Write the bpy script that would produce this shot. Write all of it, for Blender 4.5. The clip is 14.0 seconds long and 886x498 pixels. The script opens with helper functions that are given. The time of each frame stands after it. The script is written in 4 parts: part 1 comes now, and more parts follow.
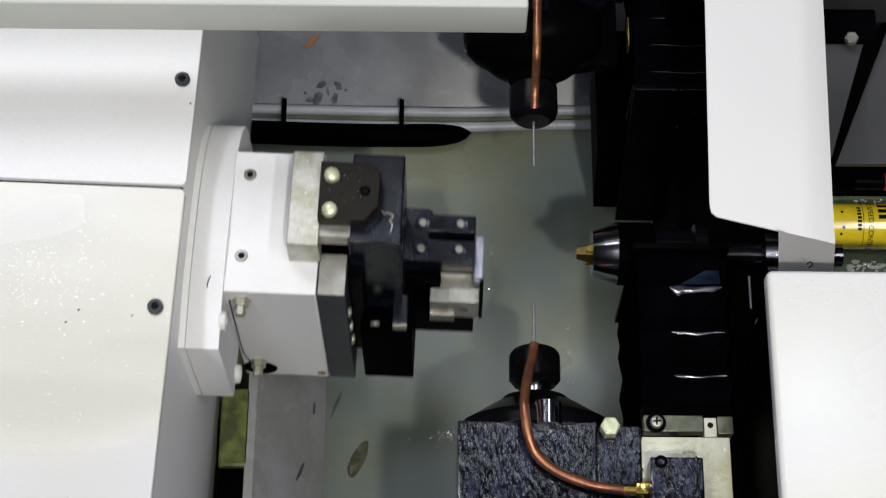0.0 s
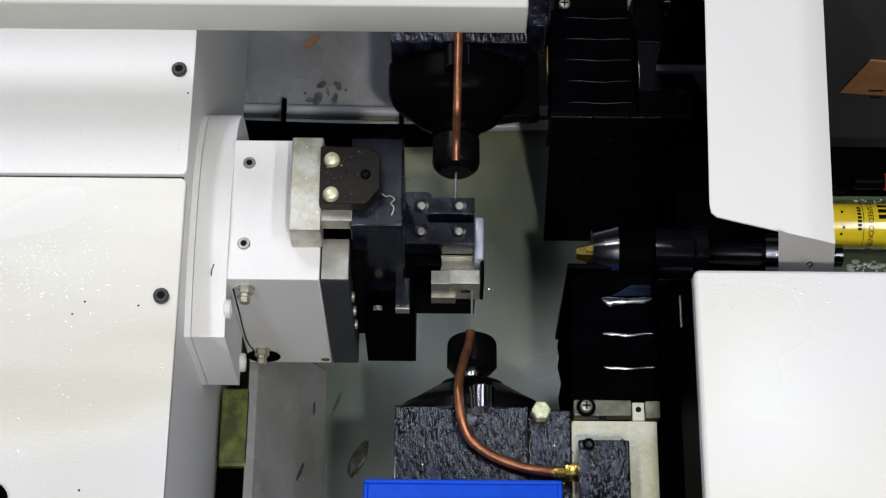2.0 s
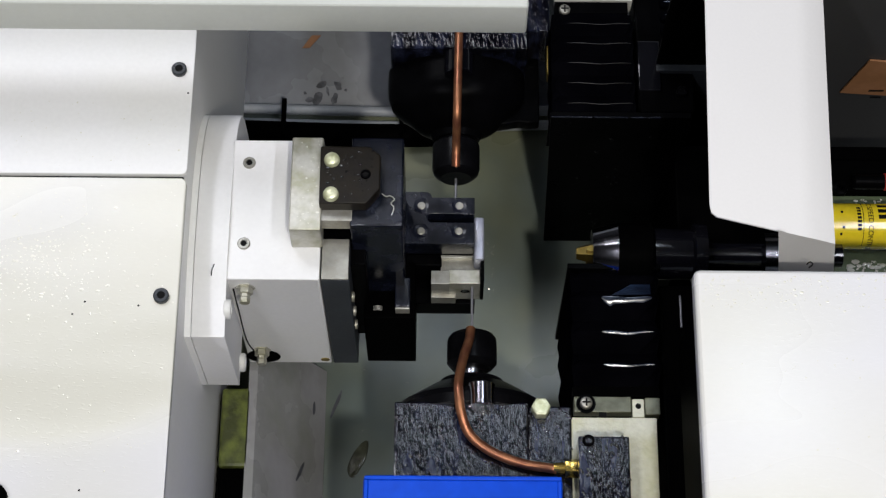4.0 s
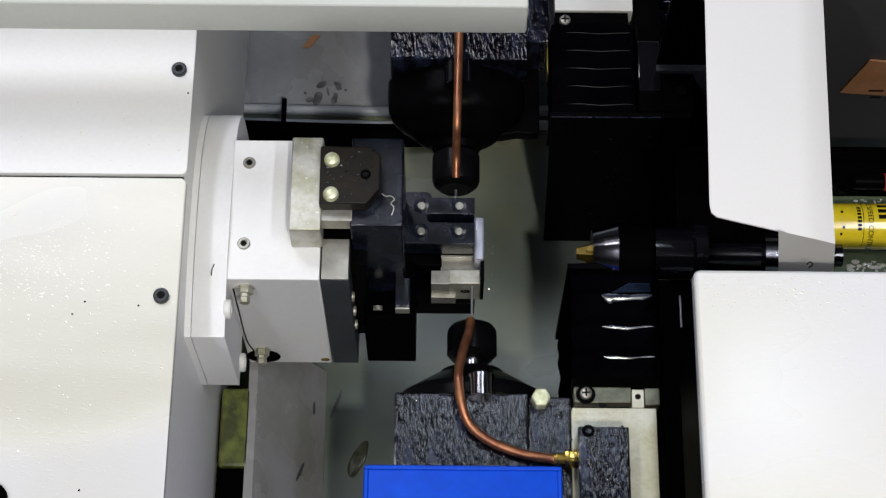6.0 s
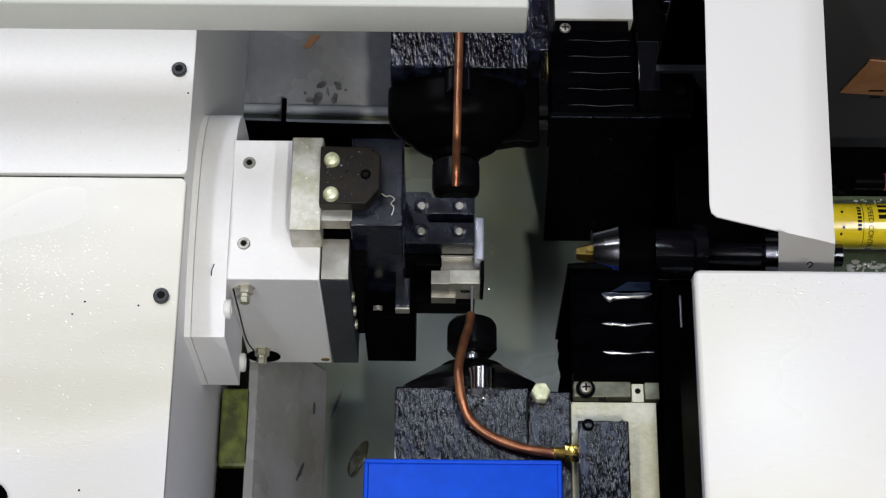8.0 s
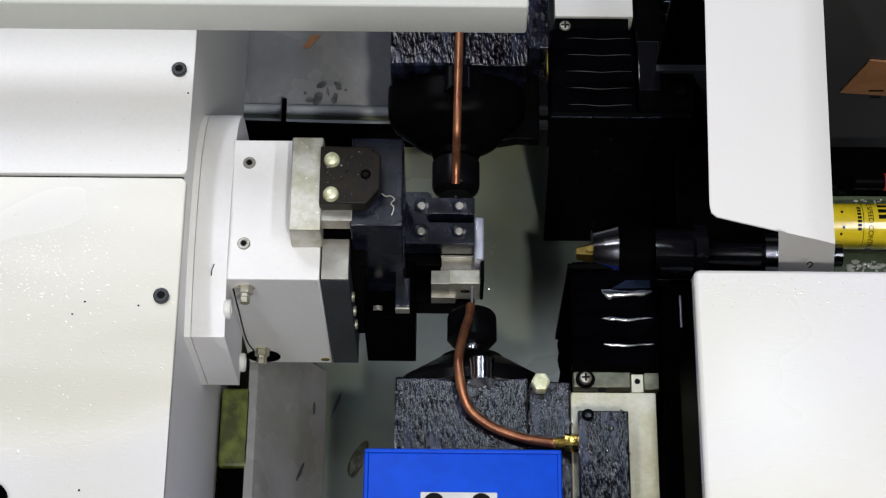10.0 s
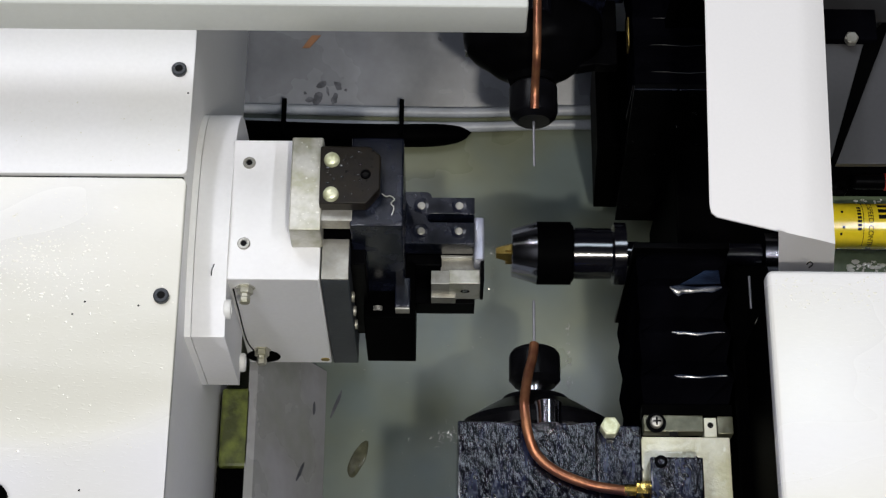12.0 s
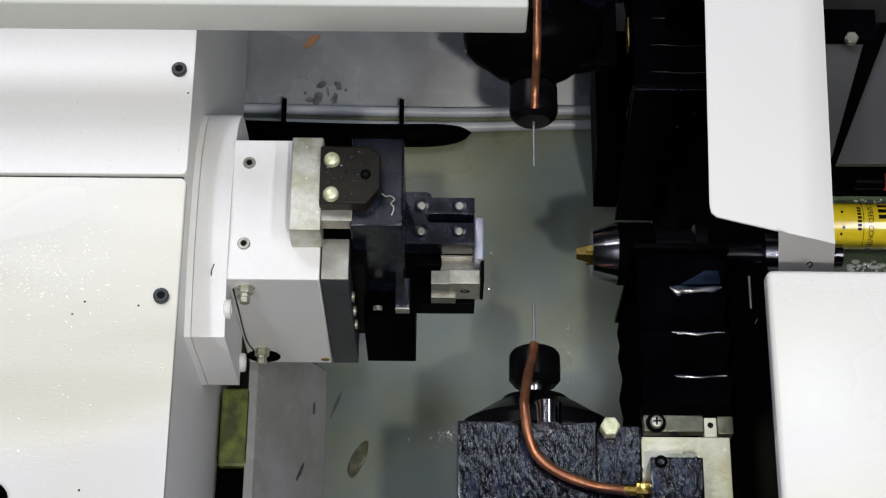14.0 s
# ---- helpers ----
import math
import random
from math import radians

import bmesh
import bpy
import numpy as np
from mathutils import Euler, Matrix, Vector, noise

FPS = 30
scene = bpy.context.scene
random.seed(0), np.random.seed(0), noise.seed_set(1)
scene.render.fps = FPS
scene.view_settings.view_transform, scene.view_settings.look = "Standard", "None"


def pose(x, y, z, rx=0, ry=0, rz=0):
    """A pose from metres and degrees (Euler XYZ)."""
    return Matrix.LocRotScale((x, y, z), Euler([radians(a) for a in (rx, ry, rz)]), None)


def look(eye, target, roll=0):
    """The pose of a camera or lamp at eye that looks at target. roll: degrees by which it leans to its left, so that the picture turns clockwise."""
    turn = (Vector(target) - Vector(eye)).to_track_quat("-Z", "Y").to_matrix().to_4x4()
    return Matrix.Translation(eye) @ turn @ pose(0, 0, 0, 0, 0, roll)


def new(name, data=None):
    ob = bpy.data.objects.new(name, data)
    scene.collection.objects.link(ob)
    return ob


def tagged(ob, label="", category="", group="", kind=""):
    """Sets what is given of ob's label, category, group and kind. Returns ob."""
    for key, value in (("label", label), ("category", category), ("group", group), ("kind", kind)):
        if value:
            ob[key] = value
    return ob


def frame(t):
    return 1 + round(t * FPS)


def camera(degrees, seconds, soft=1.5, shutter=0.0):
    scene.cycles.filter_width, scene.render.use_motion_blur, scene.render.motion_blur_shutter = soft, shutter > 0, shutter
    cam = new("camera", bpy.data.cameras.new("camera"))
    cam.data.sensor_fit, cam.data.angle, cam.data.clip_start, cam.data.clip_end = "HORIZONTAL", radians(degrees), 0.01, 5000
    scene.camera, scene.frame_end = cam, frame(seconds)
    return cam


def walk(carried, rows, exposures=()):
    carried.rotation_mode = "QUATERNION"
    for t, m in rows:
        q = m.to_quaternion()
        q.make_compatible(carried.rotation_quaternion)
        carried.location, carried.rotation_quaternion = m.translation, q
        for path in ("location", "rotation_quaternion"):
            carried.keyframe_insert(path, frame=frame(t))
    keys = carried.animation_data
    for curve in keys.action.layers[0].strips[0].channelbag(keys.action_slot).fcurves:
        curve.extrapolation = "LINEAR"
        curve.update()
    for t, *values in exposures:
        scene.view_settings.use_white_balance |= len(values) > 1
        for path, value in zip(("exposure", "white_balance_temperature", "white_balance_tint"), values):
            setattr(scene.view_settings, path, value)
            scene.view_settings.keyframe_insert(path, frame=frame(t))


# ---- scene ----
# ------------------------------------------------------------- camera
# Machine axes: x along the chuck, y along the two drill spindles, z up.
# The spindle axes at rest lie at z = 0; the workshop floor is at z = -1.02.
cam = camera(28.0, 14.0, soft=1.3, shutter=0.5)
EYE = (0.0, -0.59485, 1.38789)
VIEW = look(EYE, (0, 0, 0), 0.5)
walk(cam, [(0.0, VIEW), (14.0, VIEW)])

# ------------------------------------------------------------- light
world = bpy.data.worlds.new("workshop_air")
scene.world = world
world.use_nodes = True
world.node_tree.nodes["Background"].inputs[0].default_value = (0.75, 0.85, 1.0, 1)
world.node_tree.nodes["Background"].inputs[1].default_value = 0.01
scene.view_settings.exposure = 0.0


def area(name, x, y, z, w, h, power, colour, target=None):
    lamp = bpy.data.lights.new(name, "AREA")
    lamp.shape, lamp.size, lamp.size_y, lamp.energy, lamp.color = "RECTANGLE", w, h, power, colour
    ob = new(name, lamp)
    ob.matrix_world = look((x, y, z), target or (x, y - 0.0001, z - 1))
    return ob


COOL, WARM, SKYBLUE = (0.91, 0.92, 1.0), (1.0, 0.95, 0.85), (0.76, 0.86, 1.0)
# all unseen; the fourth is added for bellows highlights and oil glints
LAMPS = [(-0.80, -0.92, 0.14, 1.25, 19, COOL), (0.95, -0.75, 0.14, 1.25, 18, COOL), (-0.90, 1.15, 1.10, 0.70, 25, COOL),
         (0.36, 0.66, 0.34, 0.48, 5.0, SKYBLUE), (0.28, -1.25, 0.08, 0.08, 31, WARM)]
CEIL = 2.35
for lx, ly, lw, lh, power, colour in LAMPS:
    area("unseen_ceiling_lamp", lx, ly, CEIL - 0.09, lw, lh, power, colour)


# ------------------------------------------------------------- materials
def mat(name, colour, rough=0.5, metal=0.0, colour2=None, scale=40.0, bump=0.0, bscale=200.0, spec=0.5,
        rough2=None, coat=0.0, detail=4.0, low=0.4, high=0.65, random_amount=0.0, stretch=None, coat_bump=False, depth=0.001, grain=0.25, sparse=False, turn=0.0, wave=0.0):
    """A surface with two scales of variation: broad patches of stain and painted sheen, and fine grain."""
    m = bpy.data.materials.new(name)
    m.use_nodes = True
    t = m.node_tree
    b = t.nodes["Principled BSDF"]
    b.inputs["Metallic"].default_value = metal
    b.inputs["Roughness"].default_value = rough
    b.inputs["Specular IOR Level"].default_value = spec
    b.inputs["Coat Weight"].default_value = coat
    b.inputs["Coat Roughness"].default_value = 0.06
    co = t.nodes.new("ShaderNodeTexCoord")
    mp = t.nodes.new("ShaderNodeMapping")
    if stretch:
        mp.inputs["Scale"].default_value = stretch
    mp.inputs["Rotation"].default_value = (0, 0, turn)
    t.links.new(co.outputs["Object"], mp.inputs["Vector"])
    n1 = t.nodes.new("ShaderNodeTexNoise")
    n1.inputs["Scale"].default_value, n1.inputs["Detail"].default_value = scale, detail
    t.links.new(mp.outputs[0], n1.inputs["Vector"])
    n2 = t.nodes.new("ShaderNodeTexNoise")
    n2.inputs["Scale"].default_value, n2.inputs["Detail"].default_value = bscale, 3
    t.links.new(mp.outputs[0], n2.inputs["Vector"])
    ramp = t.nodes.new("ShaderNodeValToRGB")
    ramp.color_ramp.elements[0].position, ramp.color_ramp.elements[1].position = low, high
    ramp.color_ramp.elements[0].color = (*(colour2 or [c * 0.88 for c in colour]), 1)
    ramp.color_ramp.elements[1].color = (*colour, 1)
    t.links.new(n1.outputs["Fac"], ramp.inputs[0])
    fine = t.nodes.new("ShaderNodeMix")
    fine.data_type, fine.blend_type = "RGBA", "MULTIPLY"
    fine.inputs[0].default_value = grain
    t.links.new(ramp.outputs[0], fine.inputs[6])
    t.links.new(n2.outputs["Fac"], fine.inputs[7])
    gain = t.nodes.new("ShaderNodeMix")
    gain.data_type, gain.blend_type = "RGBA", "MULTIPLY"
    gain.inputs[0].default_value = 1.0
    gain.inputs[7].default_value = (1 + grain / 2, 1 + grain / 2, 1 + grain / 2, 1)
    t.links.new(fine.outputs[2], gain.inputs[6])
    t.links.new(gain.outputs[2], b.inputs["Base Color"])
    if rough2 is not None:
        mr = t.nodes.new("ShaderNodeMapRange")
        mr.inputs["From Min"].default_value, mr.inputs["From Max"].default_value = low, high
        mr.inputs["To Min"].default_value, mr.inputs["To Max"].default_value = rough2, rough
        t.links.new(n1.outputs["Fac"], mr.inputs["Value"])
        t.links.new(mr.outputs[0], b.inputs["Roughness"])
    if bump:
        bp = t.nodes.new("ShaderNodeBump")
        bp.inputs["Strength"].default_value, bp.inputs["Distance"].default_value = bump, depth
        if sparse:
            sp = t.nodes.new("ShaderNodeMapRange")
            sp.inputs["From Min"].default_value, sp.inputs["From Max"].default_value = 0.57, 0.73
            t.links.new(n2.outputs["Fac"], sp.inputs["Value"])
            t.links.new(sp.outputs[0], bp.inputs["Height"])
        else:
            t.links.new(n2.outputs["Fac"], bp.inputs["Height"])
        t.links.new(bp.outputs[0], b.inputs["Normal"])
        if wave:
            wv = t.nodes.new("ShaderNodeBump")
            wv.inputs["Strength"].default_value, wv.inputs["Distance"].default_value = 1.0, wave
            t.links.new(n1.outputs["Fac"], wv.inputs["Height"])
            t.links.new(wv.outputs[0], bp.inputs["Normal"])
        if coat_bump:
            t.links.new(bp.outputs[0], b.inputs["Coat Normal"])
    return m


WHITE = mat("cream_machine_paint", (0.80, 0.80, 0.81), 0.48, colour2=(0.77, 0.77, 0.75), scale=6, bump=0.04, bscale=260, rough2=0.40, grain=0.08)
# lavender streaks over cream, here and in COVERWHITE, paint in soft reflections
WETWHITE = mat("oil_splashed_cream_sheen", (0.655, 0.655, 0.675), 0.34, colour2=(0.62, 0.612, 0.535), scale=5, stretch=(0.7, 1.9, 1.0), turn=0.35, detail=1.5, bump=0.07, bscale=260, rough2=0.24, spec=0.6, grain=0.05, sparse=True, wave=0.006)
COVERWHITE = mat("oil_misted_cream_sheen", (0.74, 0.74, 0.76), 0.34, colour2=(0.73, 0.725, 0.68), scale=5, stretch=(0.7, 1.9, 1.0), turn=0.35, detail=1.5, bump=0.07, bscale=260, rough2=0.24, spec=0.6, grain=0.05, sparse=True)
BEAMGREY = mat("pale_grey_green_paint", (0.60, 0.62, 0.58), 0.40, colour2=(0.56, 0.58, 0.54), scale=6, bump=0.04, bscale=260, rough2=0.30, grain=0.08)
OILWHITE = mat("oil_soaked_cream_paint", (0.62, 0.62, 0.50), 0.25, colour2=(0.50, 0.49, 0.33), scale=35, bump=0.7, bscale=200, rough2=0.12, coat=0.5, coat_bump=True)
SHEET = mat("white_coated_sheet", (0.74, 0.73, 0.72), 0.55, colour2=(0.72, 0.71, 0.70), scale=5, bump=0.03, bscale=400, grain=0.05)
# the paler olive second colour paints patches of warm light on the floor
TRAY = mat("oily_grey_tray_paint", (0.138, 0.170, 0.160), 0.36, colour2=(0.172, 0.184, 0.120), scale=6, bump=0.05, bscale=30, rough2=0.27, coat=0.08)
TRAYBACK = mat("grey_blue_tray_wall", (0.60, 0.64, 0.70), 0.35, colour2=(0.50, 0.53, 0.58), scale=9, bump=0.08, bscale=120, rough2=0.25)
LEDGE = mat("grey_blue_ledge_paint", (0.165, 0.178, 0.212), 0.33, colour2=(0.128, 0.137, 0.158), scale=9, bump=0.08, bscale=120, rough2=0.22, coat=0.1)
CHUTE = mat("stained_grey_chute_paint", (0.34, 0.335, 0.36), 0.35, colour2=(0.27, 0.275, 0.26), scale=12, bump=0.06, bscale=90, rough2=0.22, coat=0.15)
SLATE = mat("slate_grey_steel", (0.040, 0.046, 0.052), 0.4, colour2=(0.030, 0.034, 0.040), scale=40, bump=0.1, bscale=300, spec=0.3)
BLACK = mat("black_oxide_steel", (0.0018, 0.0018, 0.0022), 0.3, colour2=(0.001, 0.001, 0.0012), scale=30, bump=0.1, bscale=300, spec=0.015)
GLOSSBLACK = mat("glossy_blued_steel", (0.004, 0.004, 0.006), 0.14, colour2=(0.003, 0.003, 0.005), scale=40, bump=0.05, bscale=400, spec=0.9)
NUTBLACK = mat("blackened_collet_steel", (0.004, 0.004, 0.005), 0.28, colour2=(0.002, 0.002, 0.0025), scale=40, bump=0.2, bscale=300, spec=0.09)
# bluish patches put the sheen of the oily casting into its base colour
OILBLACK = mat("oily_black_casting_sheen", (0.014, 0.017, 0.036), 0.16, colour2=(0.002, 0.002, 0.004), scale=30, bump=0.55, bscale=165, rough2=0.08, coat=0.55, spec=0.3, depth=0.0014, stretch=(2.5, 0.55, 1.0), turn=0.5, coat_bump=True, detail=7, low=0.45, high=0.62)
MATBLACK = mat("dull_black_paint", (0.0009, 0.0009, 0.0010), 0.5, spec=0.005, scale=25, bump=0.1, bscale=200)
PLATEBLACK = mat("worn_black_fixture_steel", (0.008, 0.010, 0.021), 0.3, colour2=(0.003, 0.004, 0.008), scale=55, bump=0.10, bscale=200, rough2=0.2, spec=0.4)
BROWNBLACK = mat("oiled_brown_black_clamp_steel", (0.013, 0.010, 0.006), 0.5, colour2=(0.008, 0.006, 0.004), scale=90, bump=0.2, bscale=220, rough2=0.4, spec=0.15)
STEEL = mat("ground_steel", (0.56, 0.55, 0.49), 0.48, 0.7, colour2=(0.40, 0.39, 0.29), scale=55, bump=0.2, bscale=300, low=0.35, high=0.55)
DULLSTEEL = mat("dull_machined_steel", (0.42, 0.41, 0.37), 0.45, 0.75, colour2=(0.30, 0.29, 0.25), scale=60, bump=0.15, bscale=300)
BRIGHT = mat("bright_turned_steel", (0.66, 0.66, 0.69), 0.22, 1.0, colour2=(0.52, 0.52, 0.56), scale=40, bump=0.05, bscale=500)
TURNED = mat("oily_turned_steel", (0.42, 0.42, 0.45), 0.14, 1.0, colour2=(0.34, 0.34, 0.38), scale=50, bump=0.05, bscale=500)
DRILLSTEEL = mat("grey_drill_steel", (0.26, 0.26, 0.28), 0.45, 0.6, scale=80)
RUBBER = mat("black_bellows_fabric", (0.0020, 0.0020, 0.003), 0.42, colour2=(0.001, 0.001, 0.0016), scale=18, bump=0.35, bscale=45, rough2=0.3, spec=0.0)
# blue base tints the highlight strips added on the bellows folds
VINYL = mat("glossy_black_vinyl_highlight", (0.020, 0.036, 0.075), 0.30, colour2=(0.006, 0.010, 0.022), scale=40, bump=0.15, bscale=110, rough2=0.15, spec=1.0, coat=0.7)
FAINT = mat("dull_bellows_edge", (0.020, 0.020, 0.022), 0.4, colour2=(0.004, 0.004, 0.005), scale=60, spec=0.2)
COPPER = mat("tarnished_copper_tube", (0.38, 0.165, 0.08), 0.42, 0.75, colour2=(0.26, 0.10, 0.055), scale=70, bump=0.15, bscale=300, rough2=0.32)
BRASS = mat("yellow_brass", (0.75, 0.55, 0.16), 0.22, 1.0, colour2=(0.60, 0.42, 0.10), scale=60)
DARKBRASS = mat("oily_bronze_tap", (0.22, 0.155, 0.04), 0.3, 0.9, colour2=(0.17, 0.12, 0.03), scale=80)
BLUE = mat("blue_cover_paint", (0.003, 0.075, 0.66), 0.46, colour2=(0.002, 0.060, 0.56), scale=14, bump=0.12, bscale=110, spec=0.15)
YELLOW = mat("yellow_cylinder_label", (0.80, 0.62, 0.02), 0.25, colour2=(0.74, 0.56, 0.02), scale=20, coat=0.4)
GREEN = mat("oily_green_casting", (0.15, 0.19, 0.12), 0.2, colour2=(0.10, 0.13, 0.08), scale=30, bump=0.8, bscale=120, rough2=0.1, coat=0.5, coat_bump=True)
OLIVE = mat("oily_olive_steel", (0.16, 0.16, 0.11), 0.3, 0.4, colour2=(0.08, 0.08, 0.05), scale=50, bump=0.3, bscale=250)
INK = mat("black_print", (0.006, 0.006, 0.006), 0.6, spec=0.08)
LABEL = mat("grey_white_label", (0.62, 0.63, 0.62), 0.45, scale=30)
BOLTHEAD = mat("zinc_bolt_head", (0.78, 0.80, 0.56), 0.24, 0.3, colour2=(0.52, 0.54, 0.33), scale=120, bump=0.4, bscale=400)
HOSE = mat("grey_plastic_hose", (0.40, 0.42, 0.46), 0.35, colour2=(0.33, 0.35, 0.38), scale=15)
NYLON = mat("white_nylon", (0.75, 0.75, 0.72), 0.4)
MOSS = mat("grimy_yellow_green_seal", (0.15, 0.18, 0.035), 0.5, colour2=(0.05, 0.06, 0.015), scale=60, bump=1.0, bscale=150)
GREY = mat("grey_sheet_metal", (0.045, 0.045, 0.048), 0.5, colour2=(0.038, 0.038, 0.041), scale=4, bump=0.05, bscale=300)
CARD = mat("brown_card", (0.32, 0.15, 0.07), 0.7, colour2=(0.26, 0.12, 0.05), scale=30)
RED = mat("red_collar", (0.5, 0.03, 0.02), 0.4)
CHIP = mat("bright_swarf", (0.75, 0.74, 0.66), 0.25, 0.6, scale=200)
CONCRETE = mat("workshop_concrete", (0.07, 0.07, 0.07), 0.7, scale=3, bump=0.3, bscale=80)
PLASTER = mat("workshop_plaster", (0.06, 0.063, 0.066), 0.8, scale=2, bump=0.1, bscale=90)


# ------------------------------------------------------------- mesh helpers (millimetres in, metres out)
def thing(name, x, y, z, label, category, group="", kind=""):
    ob = new(name)
    ob.empty_display_size = 0.02
    ob.location = (x / 1000, y / 1000, z / 1000)
    return tagged(ob, label, category, group, kind)


def origin(ob):
    v = Vector((0, 0, 0))
    while ob:
        v += ob.location
        ob = ob.parent
    return v


def part(name, bm, material, parent, label="", smooth=True):
    """Links a bmesh in machine millimetres as one mesh object under its thing or part."""
    o = origin(parent) if parent else Vector((0, 0, 0))
    for v in bm.verts:
        v.co = v.co * 0.001 - o
    bmesh.ops.recalc_face_normals(bm, faces=bm.faces)
    me = bpy.data.meshes.new(name)
    bm.to_mesh(me)
    bm.free()
    me.materials.append(material)
    if smooth:
        me.shade_smooth()
        me.set_sharp_from_angle(angle=radians(75 if name == "oil_spatter" else 21))
    ob = new(name, me)
    ob.parent = parent
    if label:
        ob["label"] = label
    return ob


def bev(bm, r, seg=2, edges=None):
    if r:
        bmesh.ops.bevel(bm, geom=list(edges or bm.edges), offset=r, segments=seg, affect="EDGES", profile=0.5)
    return bm


def box(x0, x1, y0, y1, z0, z1, r=1.0, seg=2):
    bm = bmesh.new()
    bmesh.ops.create_cube(bm, size=1.0)
    for v in bm.verts:
        v.co = Vector(((x0 + x1) / 2 + v.co.x * (x1 - x0), (y0 + y1) / 2 + v.co.y * (y1 - y0), (z0 + z1) / 2 + v.co.z * (z1 - z0)))
    return bev(bm, r, seg)


def join(*bms):
    out = bms[0]
    for b in bms[1:]:
        me = bpy.data.meshes.new("tmp")
        b.to_mesh(me)
        out.from_mesh(me)
        b.free()
        bpy.data.meshes.remove(me)
    return out


def prism(points, axis, a, b, r=0.0):
    """Extrudes a closed outline along an axis from a to b. x: points are (y, z); y: (x, z); z: (x, y)."""
    bm = bmesh.new()
    put = {"x": lambda p, c: (c, p[0], p[1]), "y": lambda p, c: (p[0], c, p[1]), "z": lambda p, c: (p[0], p[1], c)}[axis]
    lo = [bm.verts.new(put(p, a)) for p in points]
    hi = [bm.verts.new(put(p, b)) for p in points]
    bm.faces.new(lo), bm.faces.new(hi)
    for i in range(len(points)):
        j = (i + 1) % len(points)
        bm.faces.new((lo[i], lo[j], hi[j], hi[i]))
    bmesh.ops.recalc_face_normals(bm, faces=bm.faces)
    return bev(bm, r)


def lathe(profile, centre, axis, seg=48):
    """Turns (along, radius) pairs round an axis through centre."""
    bm = bmesh.new()
    rings = []
    for a, r in profile:
        ring = []
        for k in range(seg):
            c, s = math.cos(2 * math.pi * k / seg) * r, math.sin(2 * math.pi * k / seg) * r
            p = {"x": (a, c, s), "y": (c, a, s), "z": (c, s, a)}[axis]
            ring.append(bm.verts.new((p[0] + centre[0], p[1] + centre[1], p[2] + centre[2])))
        rings.append(ring)
    for p, q in zip(rings, rings[1:]):
        for k in range(seg):
            bm.faces.new((p[k], p[(k + 1) % seg], q[(k + 1) % seg], q[k]))
    bm.faces.new(rings[0]), bm.faces.new(rings[-1])
    return bm


def tube(points, r, seg=20, steps=8, taper=0.0):
    """A round tube along a smooth line through the points."""
    pts = [Vector(p) for p in points]
    ext = [2 * pts[0] - pts[1]] + pts + [2 * pts[-1] - pts[-2]]
    line = []
    for i in range(1, len(ext) - 2):
        for s in range(steps):
            t = s / steps
            a, b, c, d = ext[i - 1:i + 3]
            line.append(0.5 * ((2 * b) + (c - a) * t + (2 * a - 5 * b + 4 * c - d) * t * t + (3 * b - a - 3 * c + d) * t ** 3))
    line.append(pts[-1])
    bm = bmesh.new()
    rings = []
    side = None
    for i, p in enumerate(line):
        d = (line[min(i + 1, len(line) - 1)] - line[max(i - 1, 0)]).normalized()
        if side is None:
            side = d.cross(Vector((0.3, 0.2, 1))).normalized()
        side = (side - d * side.dot(d)).normalized()
        up = d.cross(side)
        q = r * (1 - taper * max(0.0, (i / (len(line) - 1) - 0.6) / 0.4) ** 1.5)
        rings.append([bm.verts.new(p + (side * math.cos(2 * math.pi * k / seg) + up * math.sin(2 * math.pi * k / seg)) * q) for k in range(seg)])
    for p, q in zip(rings, rings[1:]):
        for k in range(seg):
            bm.faces.new((p[k], p[(k + 1) % seg], q[(k + 1) % seg], q[k]))
    bm.faces.new(rings[0]), bm.faces.new(rings[-1])
    return bm


def socket_screw(x, y, z, r, h, deep=0.55, axis="z", sign=1):
    """A round socket-head screw with a hexagonal recess; its top is at the given place."""
    prof = [(-h, r), (-r * 0.12, r), (0, r * 0.88), (0, r * 0.52), (-h * deep, r * 0.5), (-h * deep, 0.01)]
    return lathe([(a * sign, q) for a, q in prof], (x, y, z), axis, 24)


def hex_bolt(x, y, z, r, h):
    bm = prism([(x + r * math.cos(k * math.pi / 3), y + r * math.sin(k * math.pi / 3)) for k in range(6)], "z", z - h, z, 0.8)
    return join(bm, lathe([(0, r * 0.8), (0.6, r * 0.72), (0.6, 0.01)], (x, y, z), "z", 24))


def screw(name, x, y, z, r, h, material, parent, label=""):
    """A socket-head screw with its dark hexagonal socket as a part of its own."""
    head = part(name, socket_screw(x, y, z, r, h, 0.5), material, parent, label)
    part("socket", prism([(x + r * 0.5 * math.cos(k * math.pi / 3), y + r * 0.5 * math.sin(k * math.pi / 3)) for k in range(6)], "z", z - h * 0.5, z - h * 0.18), INK, head, "dark hexagonal socket")
    return head


# ------------------------------------------------------------- workshop round the machine
def slab(name, x0, x1, y0, y1, z0, z1, material, r=0.0, label="", category="structure"):
    return tagged(part(name, box(x0, x1, y0, y1, z0, z1, r), material, None, smooth=r > 0), label, category, kind="structure")


